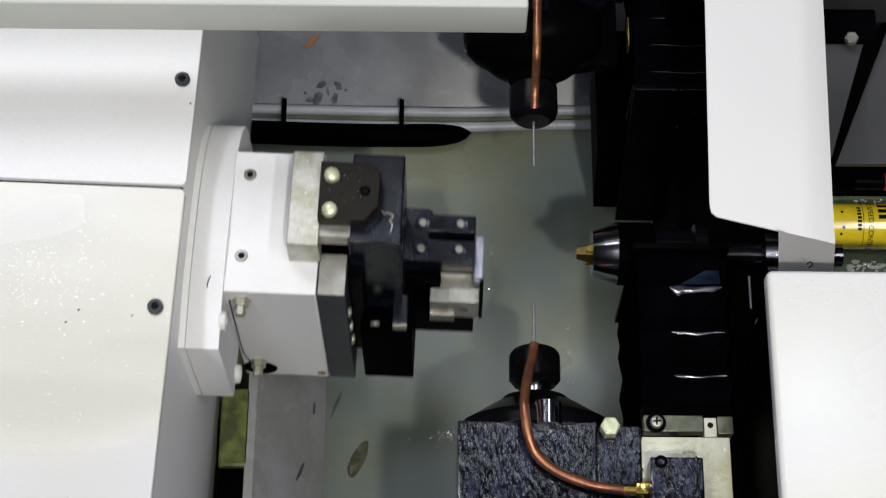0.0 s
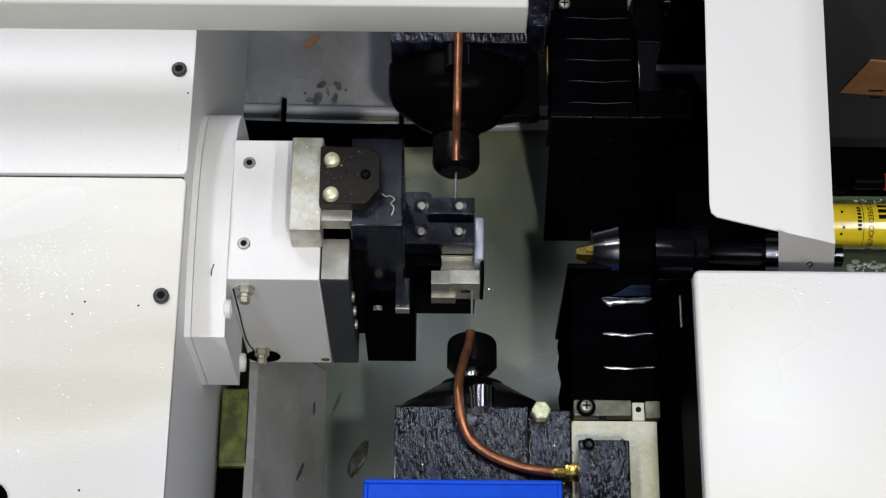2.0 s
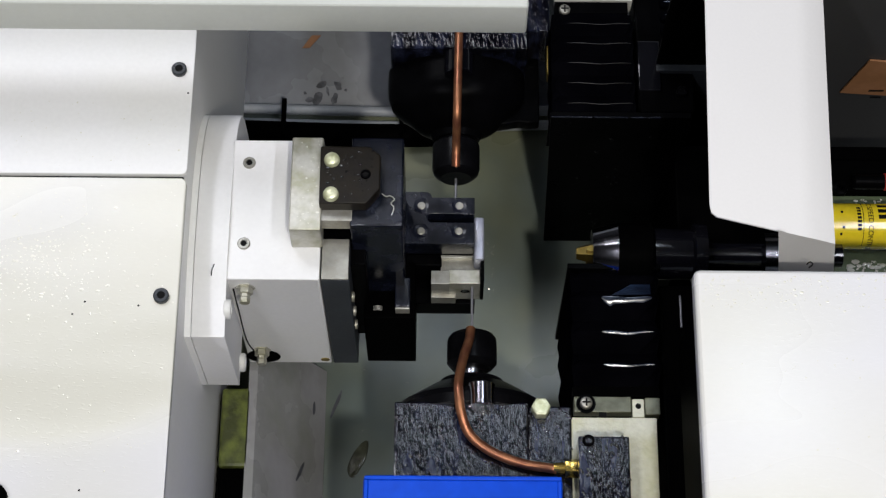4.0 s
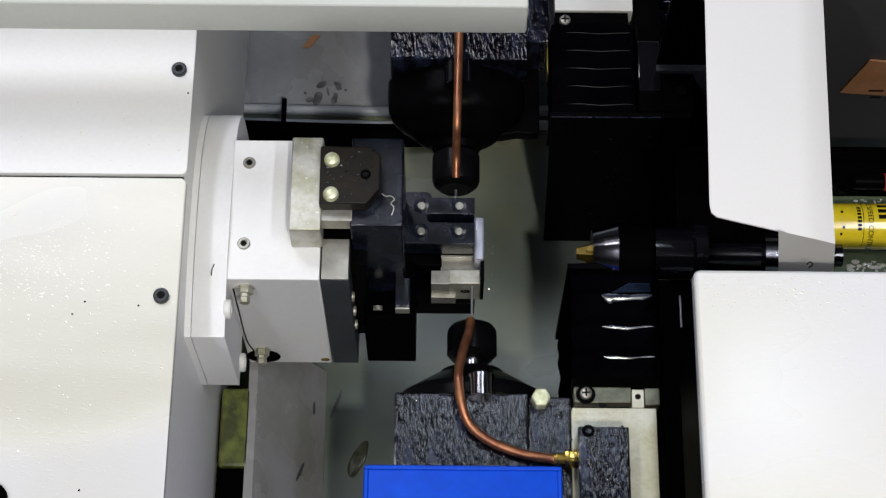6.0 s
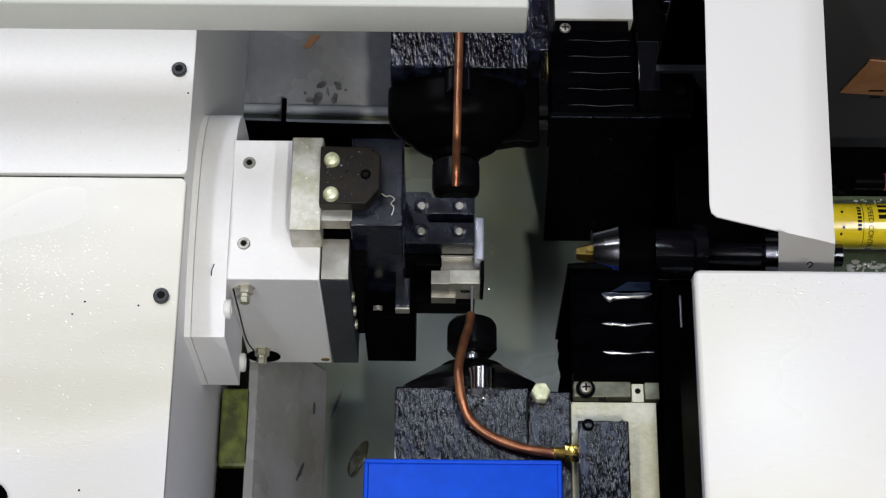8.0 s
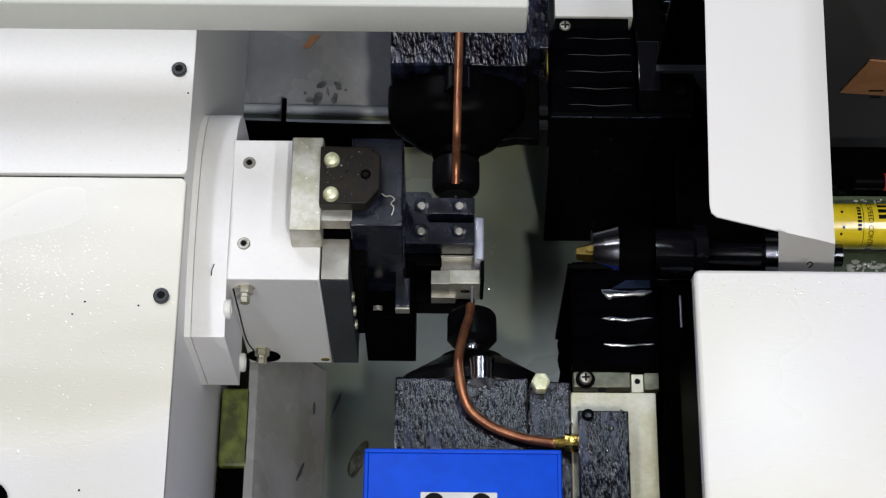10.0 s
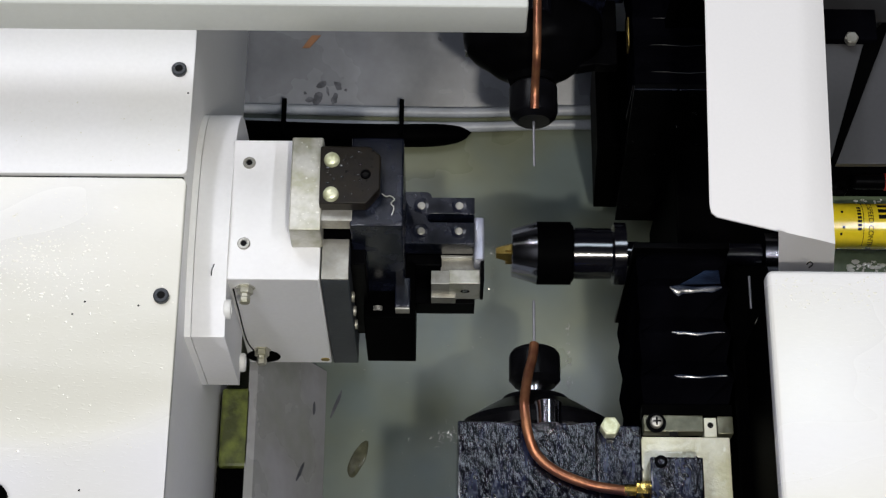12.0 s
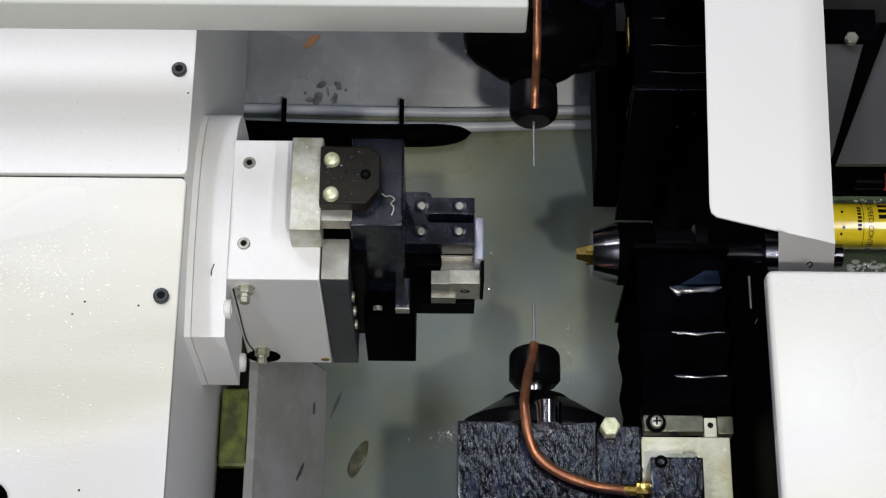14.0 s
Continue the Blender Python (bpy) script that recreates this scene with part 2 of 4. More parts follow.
slab("floor", -3000, 3000, -3000, 3000, -1100, -1020, CONCRETE, label="bare grey concrete workshop floor under the machine", category="floor")
slab("ceiling", -3000, 3000, -3000, 3000, 2360, 2440, PLASTER, label="plain dark grey workshop ceiling", category="ceiling")
slab("wall_north", -3000, 3000, 3000, 3100, -1020, 2360, PLASTER, label="plain dark grey workshop wall", category="wall")
slab("wall_south", -3000, 3000, -3100, -3000, -1020, 2360, PLASTER, label="plain dark grey workshop wall", category="wall")
slab("wall_east", 3000, 3100, -3000, 3000, -1020, 2360, PLASTER, label="plain dark grey workshop wall", category="wall")
slab("wall_west", -3100, -3000, -3000, 3000, -1020, 2360, PLASTER, label="plain dark grey workshop wall", category="wall")
for lx, ly, lw, lh, power, colour in LAMPS:
    cl = thing("ceiling_light", lx * 1000, ly * 1000, 2350, "white housing of an unseen lamp on the workshop ceiling", "ceiling light", "tube lights")
    part("housing", box((lx - lw / 2) * 1000 - 20, (lx + lw / 2) * 1000 + 20, (ly - lh / 2) * 1000 - 20, (ly + lh / 2) * 1000 + 20, 2290, 2358, 4), SHEET, cl)

# ------------------------------------------------------------- machine bed and coolant tray
FLOOR = -262
slab("machine_base", -900, 700, -600, 640, -1018, FLOOR - 14, WHITE, 6, "cream painted machine base below the coolant tray", "machine base")
slab("tray_floor", -900, 700, -600, 267.5, FLOOR - 10, FLOOR, TRAY, 0, "oily grey-green painted coolant tray with puddles, streaks and warm light painted in olive", "tray")
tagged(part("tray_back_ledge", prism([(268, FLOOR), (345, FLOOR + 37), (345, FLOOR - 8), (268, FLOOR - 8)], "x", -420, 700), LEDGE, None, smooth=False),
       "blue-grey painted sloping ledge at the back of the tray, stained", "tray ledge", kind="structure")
slab("tray_back_wall", -420, 700, 345, 351, FLOOR, 60, TRAYBACK, 0, "blue-grey painted back wall of the coolant tray", "tray wall")
slab("tray_front_wall", -900, 700, -600, -592, FLOOR, 60, TRAYBACK, 0, "grey painted front wall of the coolant tray", "tray wall")
slab("tray_side_wall", 690, 700, -592, 292, FLOOR, 60, TRAYBACK, 0, "grey painted side wall of the coolant tray", "tray wall")
tagged(part("chute_panel", prism([(-176, -150), (-168, -150), (-112.7, FLOOR + 1), (-176, FLOOR + 1)], "y", -500, -20), CHUTE, None, smooth=False),
       "sloping grey sheet panel at the side of the tray", "chute", kind="structure")

# two grey hoses along the back of the tray, held by black ties
for hy0, hz in ((262, -250), (247.5, -254)):
    hose = tagged(part("grey_hose", tube([(-215, hy0 + 2, hz), (-100, hy0, hz), (20, hy0 - 1, hz), (100, hy0 + 2, hz), (200, hy0 + 4, hz)], 5.2), HOSE, None), "grey plastic coolant hose along the back of the tray", "hose", "tray hoses")
for tx in (-164.8, -43.7):
    ty = 254.1
    tagged(part("cable_tie", bev(join(box(tx - 2.4, tx + 2.4, ty - 16, ty + 14, -240, -233.5, 0), box(tx - 2.4, tx + 2.4, ty - 26, ty - 15, -262, -233.5, 0)), 0.6), MATBLACK, None), "black tie strap round both grey hoses", "cable tie", "hose ties")
# black tapering tube stands in for the dark gap under the hoses
tagged(part("dark_gap_tube", tube([(-230, 237.8, -250), (-120, 235.6, -252), (-40, 235.1, -252), (10, 237.9, -254), (28, 243.1, -257)], 12, taper=0.85), MATBLACK, None), "black tapering tube standing in for the dark gap beside the grey hoses", "hose")
tagged(part("grimy_seal", box(-200, -172, -149.2, -75, -262, -150, 3), MOSS, None), "grimy yellow-green foam seal beside the turret", "seal")
tagged(part("black_strip", box(-200, -172, -420, -149.79999999999998, -262, -152, 3), MATBLACK, None), "black strip below the foam seal", "strip")


def puddle(x, y, z, rx, ry, turn, seed):
    rng = random.Random(seed)
    bm = bmesh.new()
    rings = []
    wob = [rng.uniform(0.75, 1.2) for _ in range(10)]
    for s, h in ((1.0, 0.05), (0.9, 0.5), (0.6, 0.7)):
        ring = []
        for k in range(30):
            a = 2 * math.pi * k / 30
            w = wob[k * 10 // 30] * (1 - (k * 10 / 30) % 1) + wob[(k * 10 // 30 + 1) % 10] * ((k * 10 / 30) % 1)
            px, py = rx * w * s * math.cos(a), ry * w * s * math.sin(a)
            ring.append(bm.verts.new((x + px * math.cos(turn) - py * math.sin(turn), y + px * math.sin(turn) + py * math.cos(turn), z + h)))
        rings.append(ring)
    for p, q in zip(rings, rings[1:]):
        for k in range(30):
            bm.faces.new((p[k], p[(k + 1) % 30], q[(k + 1) % 30], q[k]))
    bm.faces.new(rings[-1])
    return bm


PUDDLE = mat("dirty_oil_puddle", (0.110, 0.112, 0.070), 0.08, colour2=(0.055, 0.056, 0.035), scale=120, spec=0.5, bump=0.5, bscale=160, coat=0.6)
STAIN = mat("dried_oil_stain", (0.120, 0.125, 0.145), 0.6, colour2=(0.055, 0.057, 0.068), scale=110, spec=0.2)
tagged(part("oil_puddle", puddle(-78.6, -106.1, FLOOR + 0.4, 7.5, 20, -0.35, 4), PUDDLE, None), "small dirty oil puddle on the tray floor", "puddle")
tagged(part("floor_stain", puddle(-102.9, -54, FLOOR + 0.4, 15.3, 1.6, math.atan2(-28.9, -10.1), 41), STAIN, None), "thin dark oil streak on the tray floor", "stain", "floor stains")
for qx, qy, qz, half, ang in ((-131.6, -132.4, -205, 12.5, 1.3), (-122.3, -64.3, -222, 7.5, 1.55)):
    bm = puddle(0, 0, 0, half, 1.3, ang, 47)
    for v in bm.verts:
        x = qx + v.co.x
        v.co = Vector((x, qy + v.co.y, -150 + (x + 168) * (FLOOR + 1 + 150) / 55.3 + 0.3 + v.co.z * 0.2))
    tagged(part("chute_stain", bm, STAIN, None), "thin dark oil streak on the sloping chute", "stain", "chute stains")
SLOPE = 37 / 77
for k, (qx, qy, rx, ry) in enumerate(((-140.6, 278.4, 4.3, 2.4), (-127.8, 292.8, 5.8, 3.2), (-111.2, 291.8, 3.6, 4.8), (-132.4, 279.0, 6.5, 4.8), (-114.7, 279.1, 5.8, 3.2), (-145.4, 284.7, 1.4, 1.6), (-121.8, 286.5, 4.3, 1.6), (-102.9, 287.7, 1.4, 1.6), (-5.4, 336.1, 2.9, 1.6))):
    bm = puddle(0, 0, 0, rx, ry, 0.3 * k, 20 + k)
    for v in bm.verts:
        v.co = Vector((qx + v.co.x, qy + v.co.y, FLOOR + (qy + v.co.y - 268) * SLOPE + 0.15 + v.co.z * 0.06))
    tagged(part("ledge_stain", bm, STAIN, None), "dark dried oil stain on the tray ledge", "stain", "ledge stains")
bm = prism([(-148.6, 326.5), (-140.9, 326.6), (-129.2, 338.3), (-138.7, 338.2)], "z", 0.3, 1.5, 0.2)
for v in bm.verts:
    v.co.z += FLOOR + (v.co.y - 268) * SLOPE
tagged(part("brown_strip", bm, CARD, None), "brown strip lying on the tray ledge", "strip")

# beam across the top of the opening
BEAM = thing("guard_beam", -200, 90, 250, "cream painted square beam above the turret", "beam", kind="structure")
part("beam", box(-700, 61.9, 88.3, 88.3 + 34, 210.3, 250, 2.5, 3), BEAMGREY, BEAM)


def arch(y0, ym, y1, zlow, zend, ztop, zfar, n=14):
    """An outline that rises a little from the near edge and falls in a long curve to the far edge."""
    out = [(y0, zlow)]
    for k in range(n + 1):
        t = k / n
        out.append((y0 + (ym - y0) * t, zend + (ztop - zend) * math.sin(t * math.pi / 2)))
    for k in range(1, n + 1):
        t = k / n
        out.append((ym + (y1 - ym) * t, zfar + (ztop - zfar) * math.sqrt(max(0.0, 1 - t ** 2.6))))
    return out + [(y1, zlow)]


# ------------------------------------------------------------- indexing turret on a vertical axis
AX, AY = -460.0, 4.0
TURRET = thing("indexing_turret", AX, AY, -200, "cream painted square indexing turret with bolted top plates", "turret")
part("drum", box(-716, -204, -252, 340, -224, 128, 4, 3), WHITE, TURRET)
XE = -200.5
part("cover_plate", prism([(-716, 3.6), (XE - 4, 3.6), (XE - 1, 5), (XE, 8), (XE, 338), (-716, 338)], "z", 128, 135, 0.9), WHITE, TURRET)
part("cover_plate", prism([(-716, 0.6), (XE - 4, 0.6), (XE - 1, -0.8), (XE, -4), (XE, -258), (-716, -258)], "z", 128, 135, 0.9), WETWHITE, TURRET, "cream cover plate wet with oil drops")
for sx, sy in ((-212.3, 95.7), (-213, -99.3)):
    screw("cap_screw", sx, sy, 139, 6.0, 5, SLATE, TURRET, "black socket cap screw")
part("joint_seal", box(-716, XE - 3, 0.8, 3.4, 127, 130.5, 0.3), MATBLACK, TURRET, "dark joint between the plates")
part("rim_strip", prism(arch(-107.5, -20, 110.7, -47, 70, 81, 20, 26), "x", -204.5, -198.9, 0.3), WHITE, TURRET)

part("black_knob", lathe([(0, 12), (5, 12), (8, 9), (8, 0.1)], (-324.9, -258.1, 135), "z", 28), MATBLACK, TURRET, "black round knob")

# rotary fixture bolted to the turret's face
FIX = thing("work_fixture", AX, AY, -60, "cream fixture arm carrying black steel clamps", "fixture")


part("flange", prism(arch(-107.5, -20, 110.7, -47, 70, 81, 20, 26), "x", -198.5, -172, 0.4), WHITE, FIX)
YB0 = -60.3
part("arm", box(-173, -98.4, YB0, 63.9, -122, 76, 1.5), WHITE, FIX)
for sx, sy in ((-159.3, 42.6), (-160.2, -29.5)):
    screw("arm_screw", sx, sy, 77.5, 5.2, 3, DULLSTEEL, FIX, "steel socket screw")
for gx, gy in ((-159, 59.1), (-158.6, -87.7)):
    part("grease_nipple", lathe([(0, 8), (-1.2, 8), (-1.2, 6.4), (-6, 6.4), (-6.4, 4.4), (-9, 4.0), (-10, 4.6), (-14, 4.2), (-15, 1)], (gx, YB0, gy), "y", 6), STEEL, FIX, "bright steel grease nipple")
for gy, gz in ((-83.7, 69.5), (-87.6, -45.5)):
    part("plug", lathe([(-1, 8), (3.2, 8), (4.2, 7.4), (4.2, 4.5), (3.4, 4.2), (3.4, 0.1)], (-172, gy, gz), "x", 28), NYLON, FIX, "white nylon plug")
part("nipple_recess", lathe([(0, 15), (-0.8, 15), (-0.8, 0.1)], (-158.7, YB0, -104), "y", 24), MATBLACK, FIX, "black recess round the lower nipple")
part("oil_mark", lathe([(0, 4), (-0.4, 4), (-0.4, 0.1)], (-104.3, YB0, -112), "y", 14), BRASS, FIX, "yellow dried oil mark")
part("hair_crack", tube([(-181.3, -52.6, 88), (-182.8, -57.5, 88), (-183, -62.3, 88)], 0.45, 6, 4), INK, FIX, "black scuff mark")
part("sensor_wire", tube([(-168.9, YB0 - 1, 58), (-169.5, YB0 - 1, 5), (-169.6, YB0 - 1.5, -60), (-165.7, YB0 - 1, -90)], 0.6, 6, 6), INK, FIX, "thin black sensor wire")
for sx, sy in ((-262.1, -250.5), (-230, -106.5), (-270.8, -103.7), (-204.1, 75.4), (-279.3, -113.9)):
    part("speck", lathe([(0, 0.9), (0.4, 0.5), (0.4, 0.05)], (sx, sy, 135), "z", 8), INK, TURRET, "dark speck")
# clamps, largest first
part("back_plate", box(-121.5, -96.4, -32.6, 48.7, 76, 112, 1.2), STEEL, FIX, "ground steel back plate with oil stains")
# one steel plate: slate body for its shaded front, paler cap for its lit top
part("end_plate", box(-97.5, -74.9, YB0, -25, -122, 75, 1.2), SLATE, FIX, "steel end plate with its dark shaded front put in as slate grey")
part("lit_top_cap", box(-97.5 + 0.4, -74.9 - 0.4, YB0 + 0.4, -25, 75, 77, 0.5), DULLSTEEL, FIX, "thin steel cap for the lit top of the end plate")
for k in range(3):
    part("end_screw", socket_screw(-74.9 + 2, YB0 + 8, 20 - 32 * k, 4.5, 4, axis="x"), STEEL, FIX, "bright socket screw")
part("clamp_block", box(-73.8, -32, -26.9, 50.7, -60, 108, 1.5), PLATEBLACK, FIX, "black oiled steel clamp block")
part("rear_filler", box(-101.1, -73.1, -23.4 - 2, 40.4, -60, 70, 1), BLACK, FIX, "black steel filler block")
part("carrier", box(-75.8, -62.8, -40, 40, -100, 60, 1), BLACK, FIX, "black steel carrier")
part("lower_block", box(-67.5, -23.6, -52, 0, -139.6, -30, 1.2), MATBLACK, FIX, "black steel lower block")
bx0, bx1, by0, by1 = -97.7, -50, -14, 35.9
part("strap", prism([(bx0, by0), (bx1 - 11, by0), (bx1, by0 + 13), (bx1, by1 - 8), (bx1 - 9, by1), (bx0, by1)], "z", 108, 122, 1.0), BROWNBLACK, FIX, "brown-black clamp strap with cut corners")
part("strap_spacer", box(bx0 - 0.8, bx1 - 22, by0 - 9, by1 - 4, 92, 108.5, 0.8), DULLSTEEL, FIX)
for sx, sy in ((-88.5, 23.3), (-88.4, -6.7)):
    part("strap_bolt", lathe([(-4, 6.4), (-1, 6.3), (1, 5.5), (2.2, 3.9), (2.8, 1.9), (2.9, 0.05)], (sx, sy, 124.5), "z", 32), BOLTHEAD, FIX, "round zinc bolt head wet with oil")
screw("strap_screw", -61.6, 11.2, 123, 4.2, 3, BLACK, FIX)
# slotted jaw
jx0, jx1, jy0, jy1 = -34.4, 27.1, 9.9, 59.1
jm = 34.3
slot = [(-10 + 4 * math.cos(math.pi * (1.5 - k / 8)), jm + 4 * math.sin(math.pi * (1.5 - k / 8))) for k in range(9)]
jaw = prism([(jx0, jy0), (jx1, jy0), (jx1, jm - 4)] + slot + [(jx1, jm + 4), (jx1, 53.8), (-10, 53.8), (-10.6, 56.5), (-13, jy1 - 0.6), (-15, jy1), (jx0 + 2, jy1), (jx0, jy1 - 2)], "z", -34, -12, 0.5)
part("slot_floor", box(jx0 + 1, jx1 - 1, jy0 + 1, 52.7 - 1, -40, -33.5, 0.5), MATBLACK, FIX)
part("slotted_jaw", jaw, PLATEBLACK, FIX, "black slotted jaw with four screws")
for sx, sy in ((-18.9, 45.5), (13.9, 45.8), (-19.1, 21.5), (13.5, 21.8)):
    rec = part("screw_recess", lathe([(-2, 7.2), (0.5, 7.2), (0.7, 6.6), (0.3, 5.4), (0.3, 0.1)], (sx, sy, -12), "z", 28), PLATEBLACK, FIX, "black counterbore")
    part("jaw_screw", lathe([(-1, 3.5), (1.0, 3.4), (1.3, 2.8), (1.1, 0.1)], (sx, sy, -12), "z", 24), DULLSTEEL, rec, "grey socket screw")
part("jaw_front", box(-2, 26.4, 13.1, 24.3, -44, -24, 0.8), BLACK, FIX)
part("jaw_lip", box(-1.9, 26.7, 8.7, 12.4, -46, -40, 0.5), STEEL, FIX, "bright steel lip")
part("jaw_body", box(-31.7, -1, 1.5, 39.1, -110, -40, 1), BLACK, FIX)
part("lower_jaw", box(-24.3, 28.4, -20.6, 16.3, -100, -75, 1), BLACK, FIX)
gx0, gx1, gy0, gy1 = -40.6, -27.6, -47.4, -18.9
part("stop_post", box(gx0, gx1, gy0 + 1.5, gy1, -46, -18, 1.2), PLATEBLACK, FIX, "blue-black stop post")
part("post_face", box(gx0 + 0.5, gx1 - 0.5, gy0, gy0 + 1.6, -45, -19.5, 0.4), STEEL, FIX, "bright ground face of the post")
part("block_screw", socket_screw(-55.4, -45, -32, 4.5, 4, axis="y", sign=-1), DULLSTEEL, FIX, "grey socket screw")

TONGUE = mat("pale_milled_alloy", (0.50, 0.52, 0.60), 0.38, 0.5, colour2=(0.36, 0.38, 0.48), scale=60, bump=0.1, bscale=300)
WORK = thing("workpiece", AX, AY, -60, "bright milled metal blank clamped in the jaw", "workpiece")
part("body", box(5.6, 32.5, -16.8, -4.1, -73, -36, 0.6), STEEL, WORK, "bright milled body")
wf = -16.8
part("step", box(-10.1, 6.1, -17.1, -4.4, -62, -37, 0.6), DULLSTEEL, WORK)
part("lower_step", box(-10.1, 11.5, -20, -7, -96, -61.5, 0.6), DULLSTEEL, WORK)
part("cheek", box(-1.9, 34.2, -1.9, 9.3, -70, -44, 0.6), DULLSTEEL, WORK)
part("tongue", box(26.8, 35.6, -0.6, 39.3, -44, -20, 2.2, 4), TONGUE, WORK, "upright steel tongue with rounded corners")
part("side_plate", box(32.7, 35.6, -18.4, 1.6, -70, -24, 0.4), BLACK, WORK, "thin dark side plate")
part("bore", lathe([(-0.6, 4), (-0.6, 2.6), (0.2, 2.4), (0.2, 0.1)], (19.5, wf, -53), "y", 20), BRIGHT, WORK, "bright bored hole")
for k in range(2):
    part("slot", box(-6.6, 3.4, -20.5, -19, -79 - 9 * k, -75 - 9 * k, 0.4), INK, WORK, "dark slot")

# ------------------------------------------------------------- lower drill unit
LCAR = thing("front_slide", 160, -200, -100, "black cross slide below the front drill head", "slide")
part("column", box(233.4, 267.9, -330, -29.4, -200, 40, 2), MATBLACK, LCAR)
part("bed", box(222, 330, -420, -40, -250, -80, 2), MATBLACK, LCAR)
part("guide_pin", lathe([(-68.4, 1.0), (-40.1, 1.0)], (250.9, 0, 42), "y", 12), DRILLSTEEL, LCAR, "steel guide pin")
for sy in (-80.6, -212.6):
    part("column_bolt", lathe([(-3, 5), (2, 5), (3, 4), (3, 0.1)], (258.4, sy, 40), "z", 6), STEEL, LCAR)
LBOX = thing("front_motor_cover", 330, -250, 60, "cream painted sheet cover over the front slide", "cover")
part("cover", box(234.5, 520, -420, -99.2, 182, 200, 5, 4), COVERWHITE, LBOX)
part("frame", box(234.5 + 6, 514, -414, -99.2 - 8, 60, 181.5, 1), MATBLACK, LBOX, "black painted frame under the cover")
for k in range(3):
    part("frame_screw", socket_screw(234.5 + 6.5, -150 - 70 * k, 150, 4, 4, axis="x", sign=-1), STEEL, LBOX)

LHEAD = thing("front_drill_head", 76.5, -200, 0, "oily black drill head with copper coolant pipe", "drill head", "drill heads")
NX = 76.5
hx0, hx1 = 12.5, 121.7
hy = -169.2
part("casting", box(hx0, hx1, -420, hy, -70, 55, 2), OILBLACK, LHEAD)
part("side_casting", box(hx1 - 0.5, 156.7, -420, hy - 2, -70, 52, 2), OILBLACK, LHEAD)
part("bearing_flange", lathe([(-134, 12), (-134, 27), (-139, 29), (-141, 36), (-158, 62), (-163, 64), (hy - 2, 64), (hy - 2, 0.1)], (NX, 0, 0), "y"), NUTBLACK, LHEAD)
part("spindle_nose", lathe([(-122, 10), (-135, 10)], (NX, 0, 0), "y", 32), BRIGHT, LHEAD, "bright steel spindle nose")
part("seal_sleeve", lathe([(-155, 10), (-156, 11), (hy - 5, 11)], (83.3, 0, 58), "y", 32), TURNED, LHEAD, "polished steel sleeve")
nut = part("collet_nut", lathe([(-90, 5), (-90, 15), (-92, 18.5), (-95, 20.6), (-98, 21.3), (-117, 21.3), (-122, 17), (-124, 8)], (NX, 0, 0), "y"), NUTBLACK, LHEAD, "black collet nut")
part("drill_bit", lathe([(-45.5, 0.05), (-47, 1.2), (-92, 1.2)], (NX, 0, 0), "y", 12), DRILLSTEEL, nut, "thin grey drill bit")
part("coolant_pipe", tube([(75, -94.3, 24), (73.5, -106.7, 30), (68.6, -128.5, 46), (64.8, -154.1, 66), (64.8, -168.4, 70), (67.2, -184.4, 68), (74.1, -199.8, 63), (91.3, -213.1, 61), (116.1, -222.7, 61), (143.1, -227.1, 61)], 3.9), COPPER, LHEAD, "bent copper coolant pipe")
fit_x, fit_y = 149.8, -226.4
part("pipe_nut", join(lathe([(-9, 4.2), (-4, 4.8), (1, 4.8)], (fit_x, fit_y, 61), "x", 16), prism([(fit_y + 8 * math.cos(k * math.pi / 3), 61 + 8 * math.sin(k * math.pi / 3)) for k in range(6)], "x", fit_x, fit_x + 10, 0.6)), BRASS, LHEAD, "brass pipe nut")
part("head_bolt", hex_bolt(131.3, -176, 66, 7.8, 13), BOLTHEAD, LHEAD, "zinc hexagon bolt")
part("slide_plate", box(156.6, 226.2, -298.3, -179.9, 30, 50, 1), OILWHITE, LHEAD, "cream slide plate wet with oil")
part("clamp_bar", box(159, 206, -175.6, -162.1, 38, 50, 0.8), OLIVE, LHEAD, "oily olive-grey clamping bar")
part("bar_gap", box(158.5, 229.8, -161.8, -152.6, 30, 48, 0.5), MATBLACK, LHEAD)
part("plate_tongue", box(206.5, 216.3, -179.6, -164, 30, 50, 0.6), OILWHITE, LHEAD)
part("clamp_tab", box(216.8, 229, -177.9, -163.4, 38, 52.5, 0.8), OLIVE, LHEAD)
def cross_screw(x, y, z, parent):
    head = part("bar_screw", lathe([(-5, 5), (-1, 5), (0, 4.2), (0.6, 2.6), (0.7, 0.05)], (x, y, z), "z", 24), DULLSTEEL, parent, "cross-head steel screw")
    part("cross_slot", join(box(x - 3.4, x + 3.4, y - 0.7, y + 0.7, z + 0.2, z + 0.9, 0), box(x - 0.7, x + 0.7, y - 3.4, y - 0.71, z + 0.2, z + 0.9, 0), box(x - 0.7, x + 0.7, y + 0.71, y + 3.4, z + 0.2, z + 0.9, 0)), INK, head, "dark cross slot")
    part("washer", lathe([(-5.5, 8), (-4.5, 8), (-4.5, 5)], (x, y, z), "z", 24), BLACK, head, "black washer")


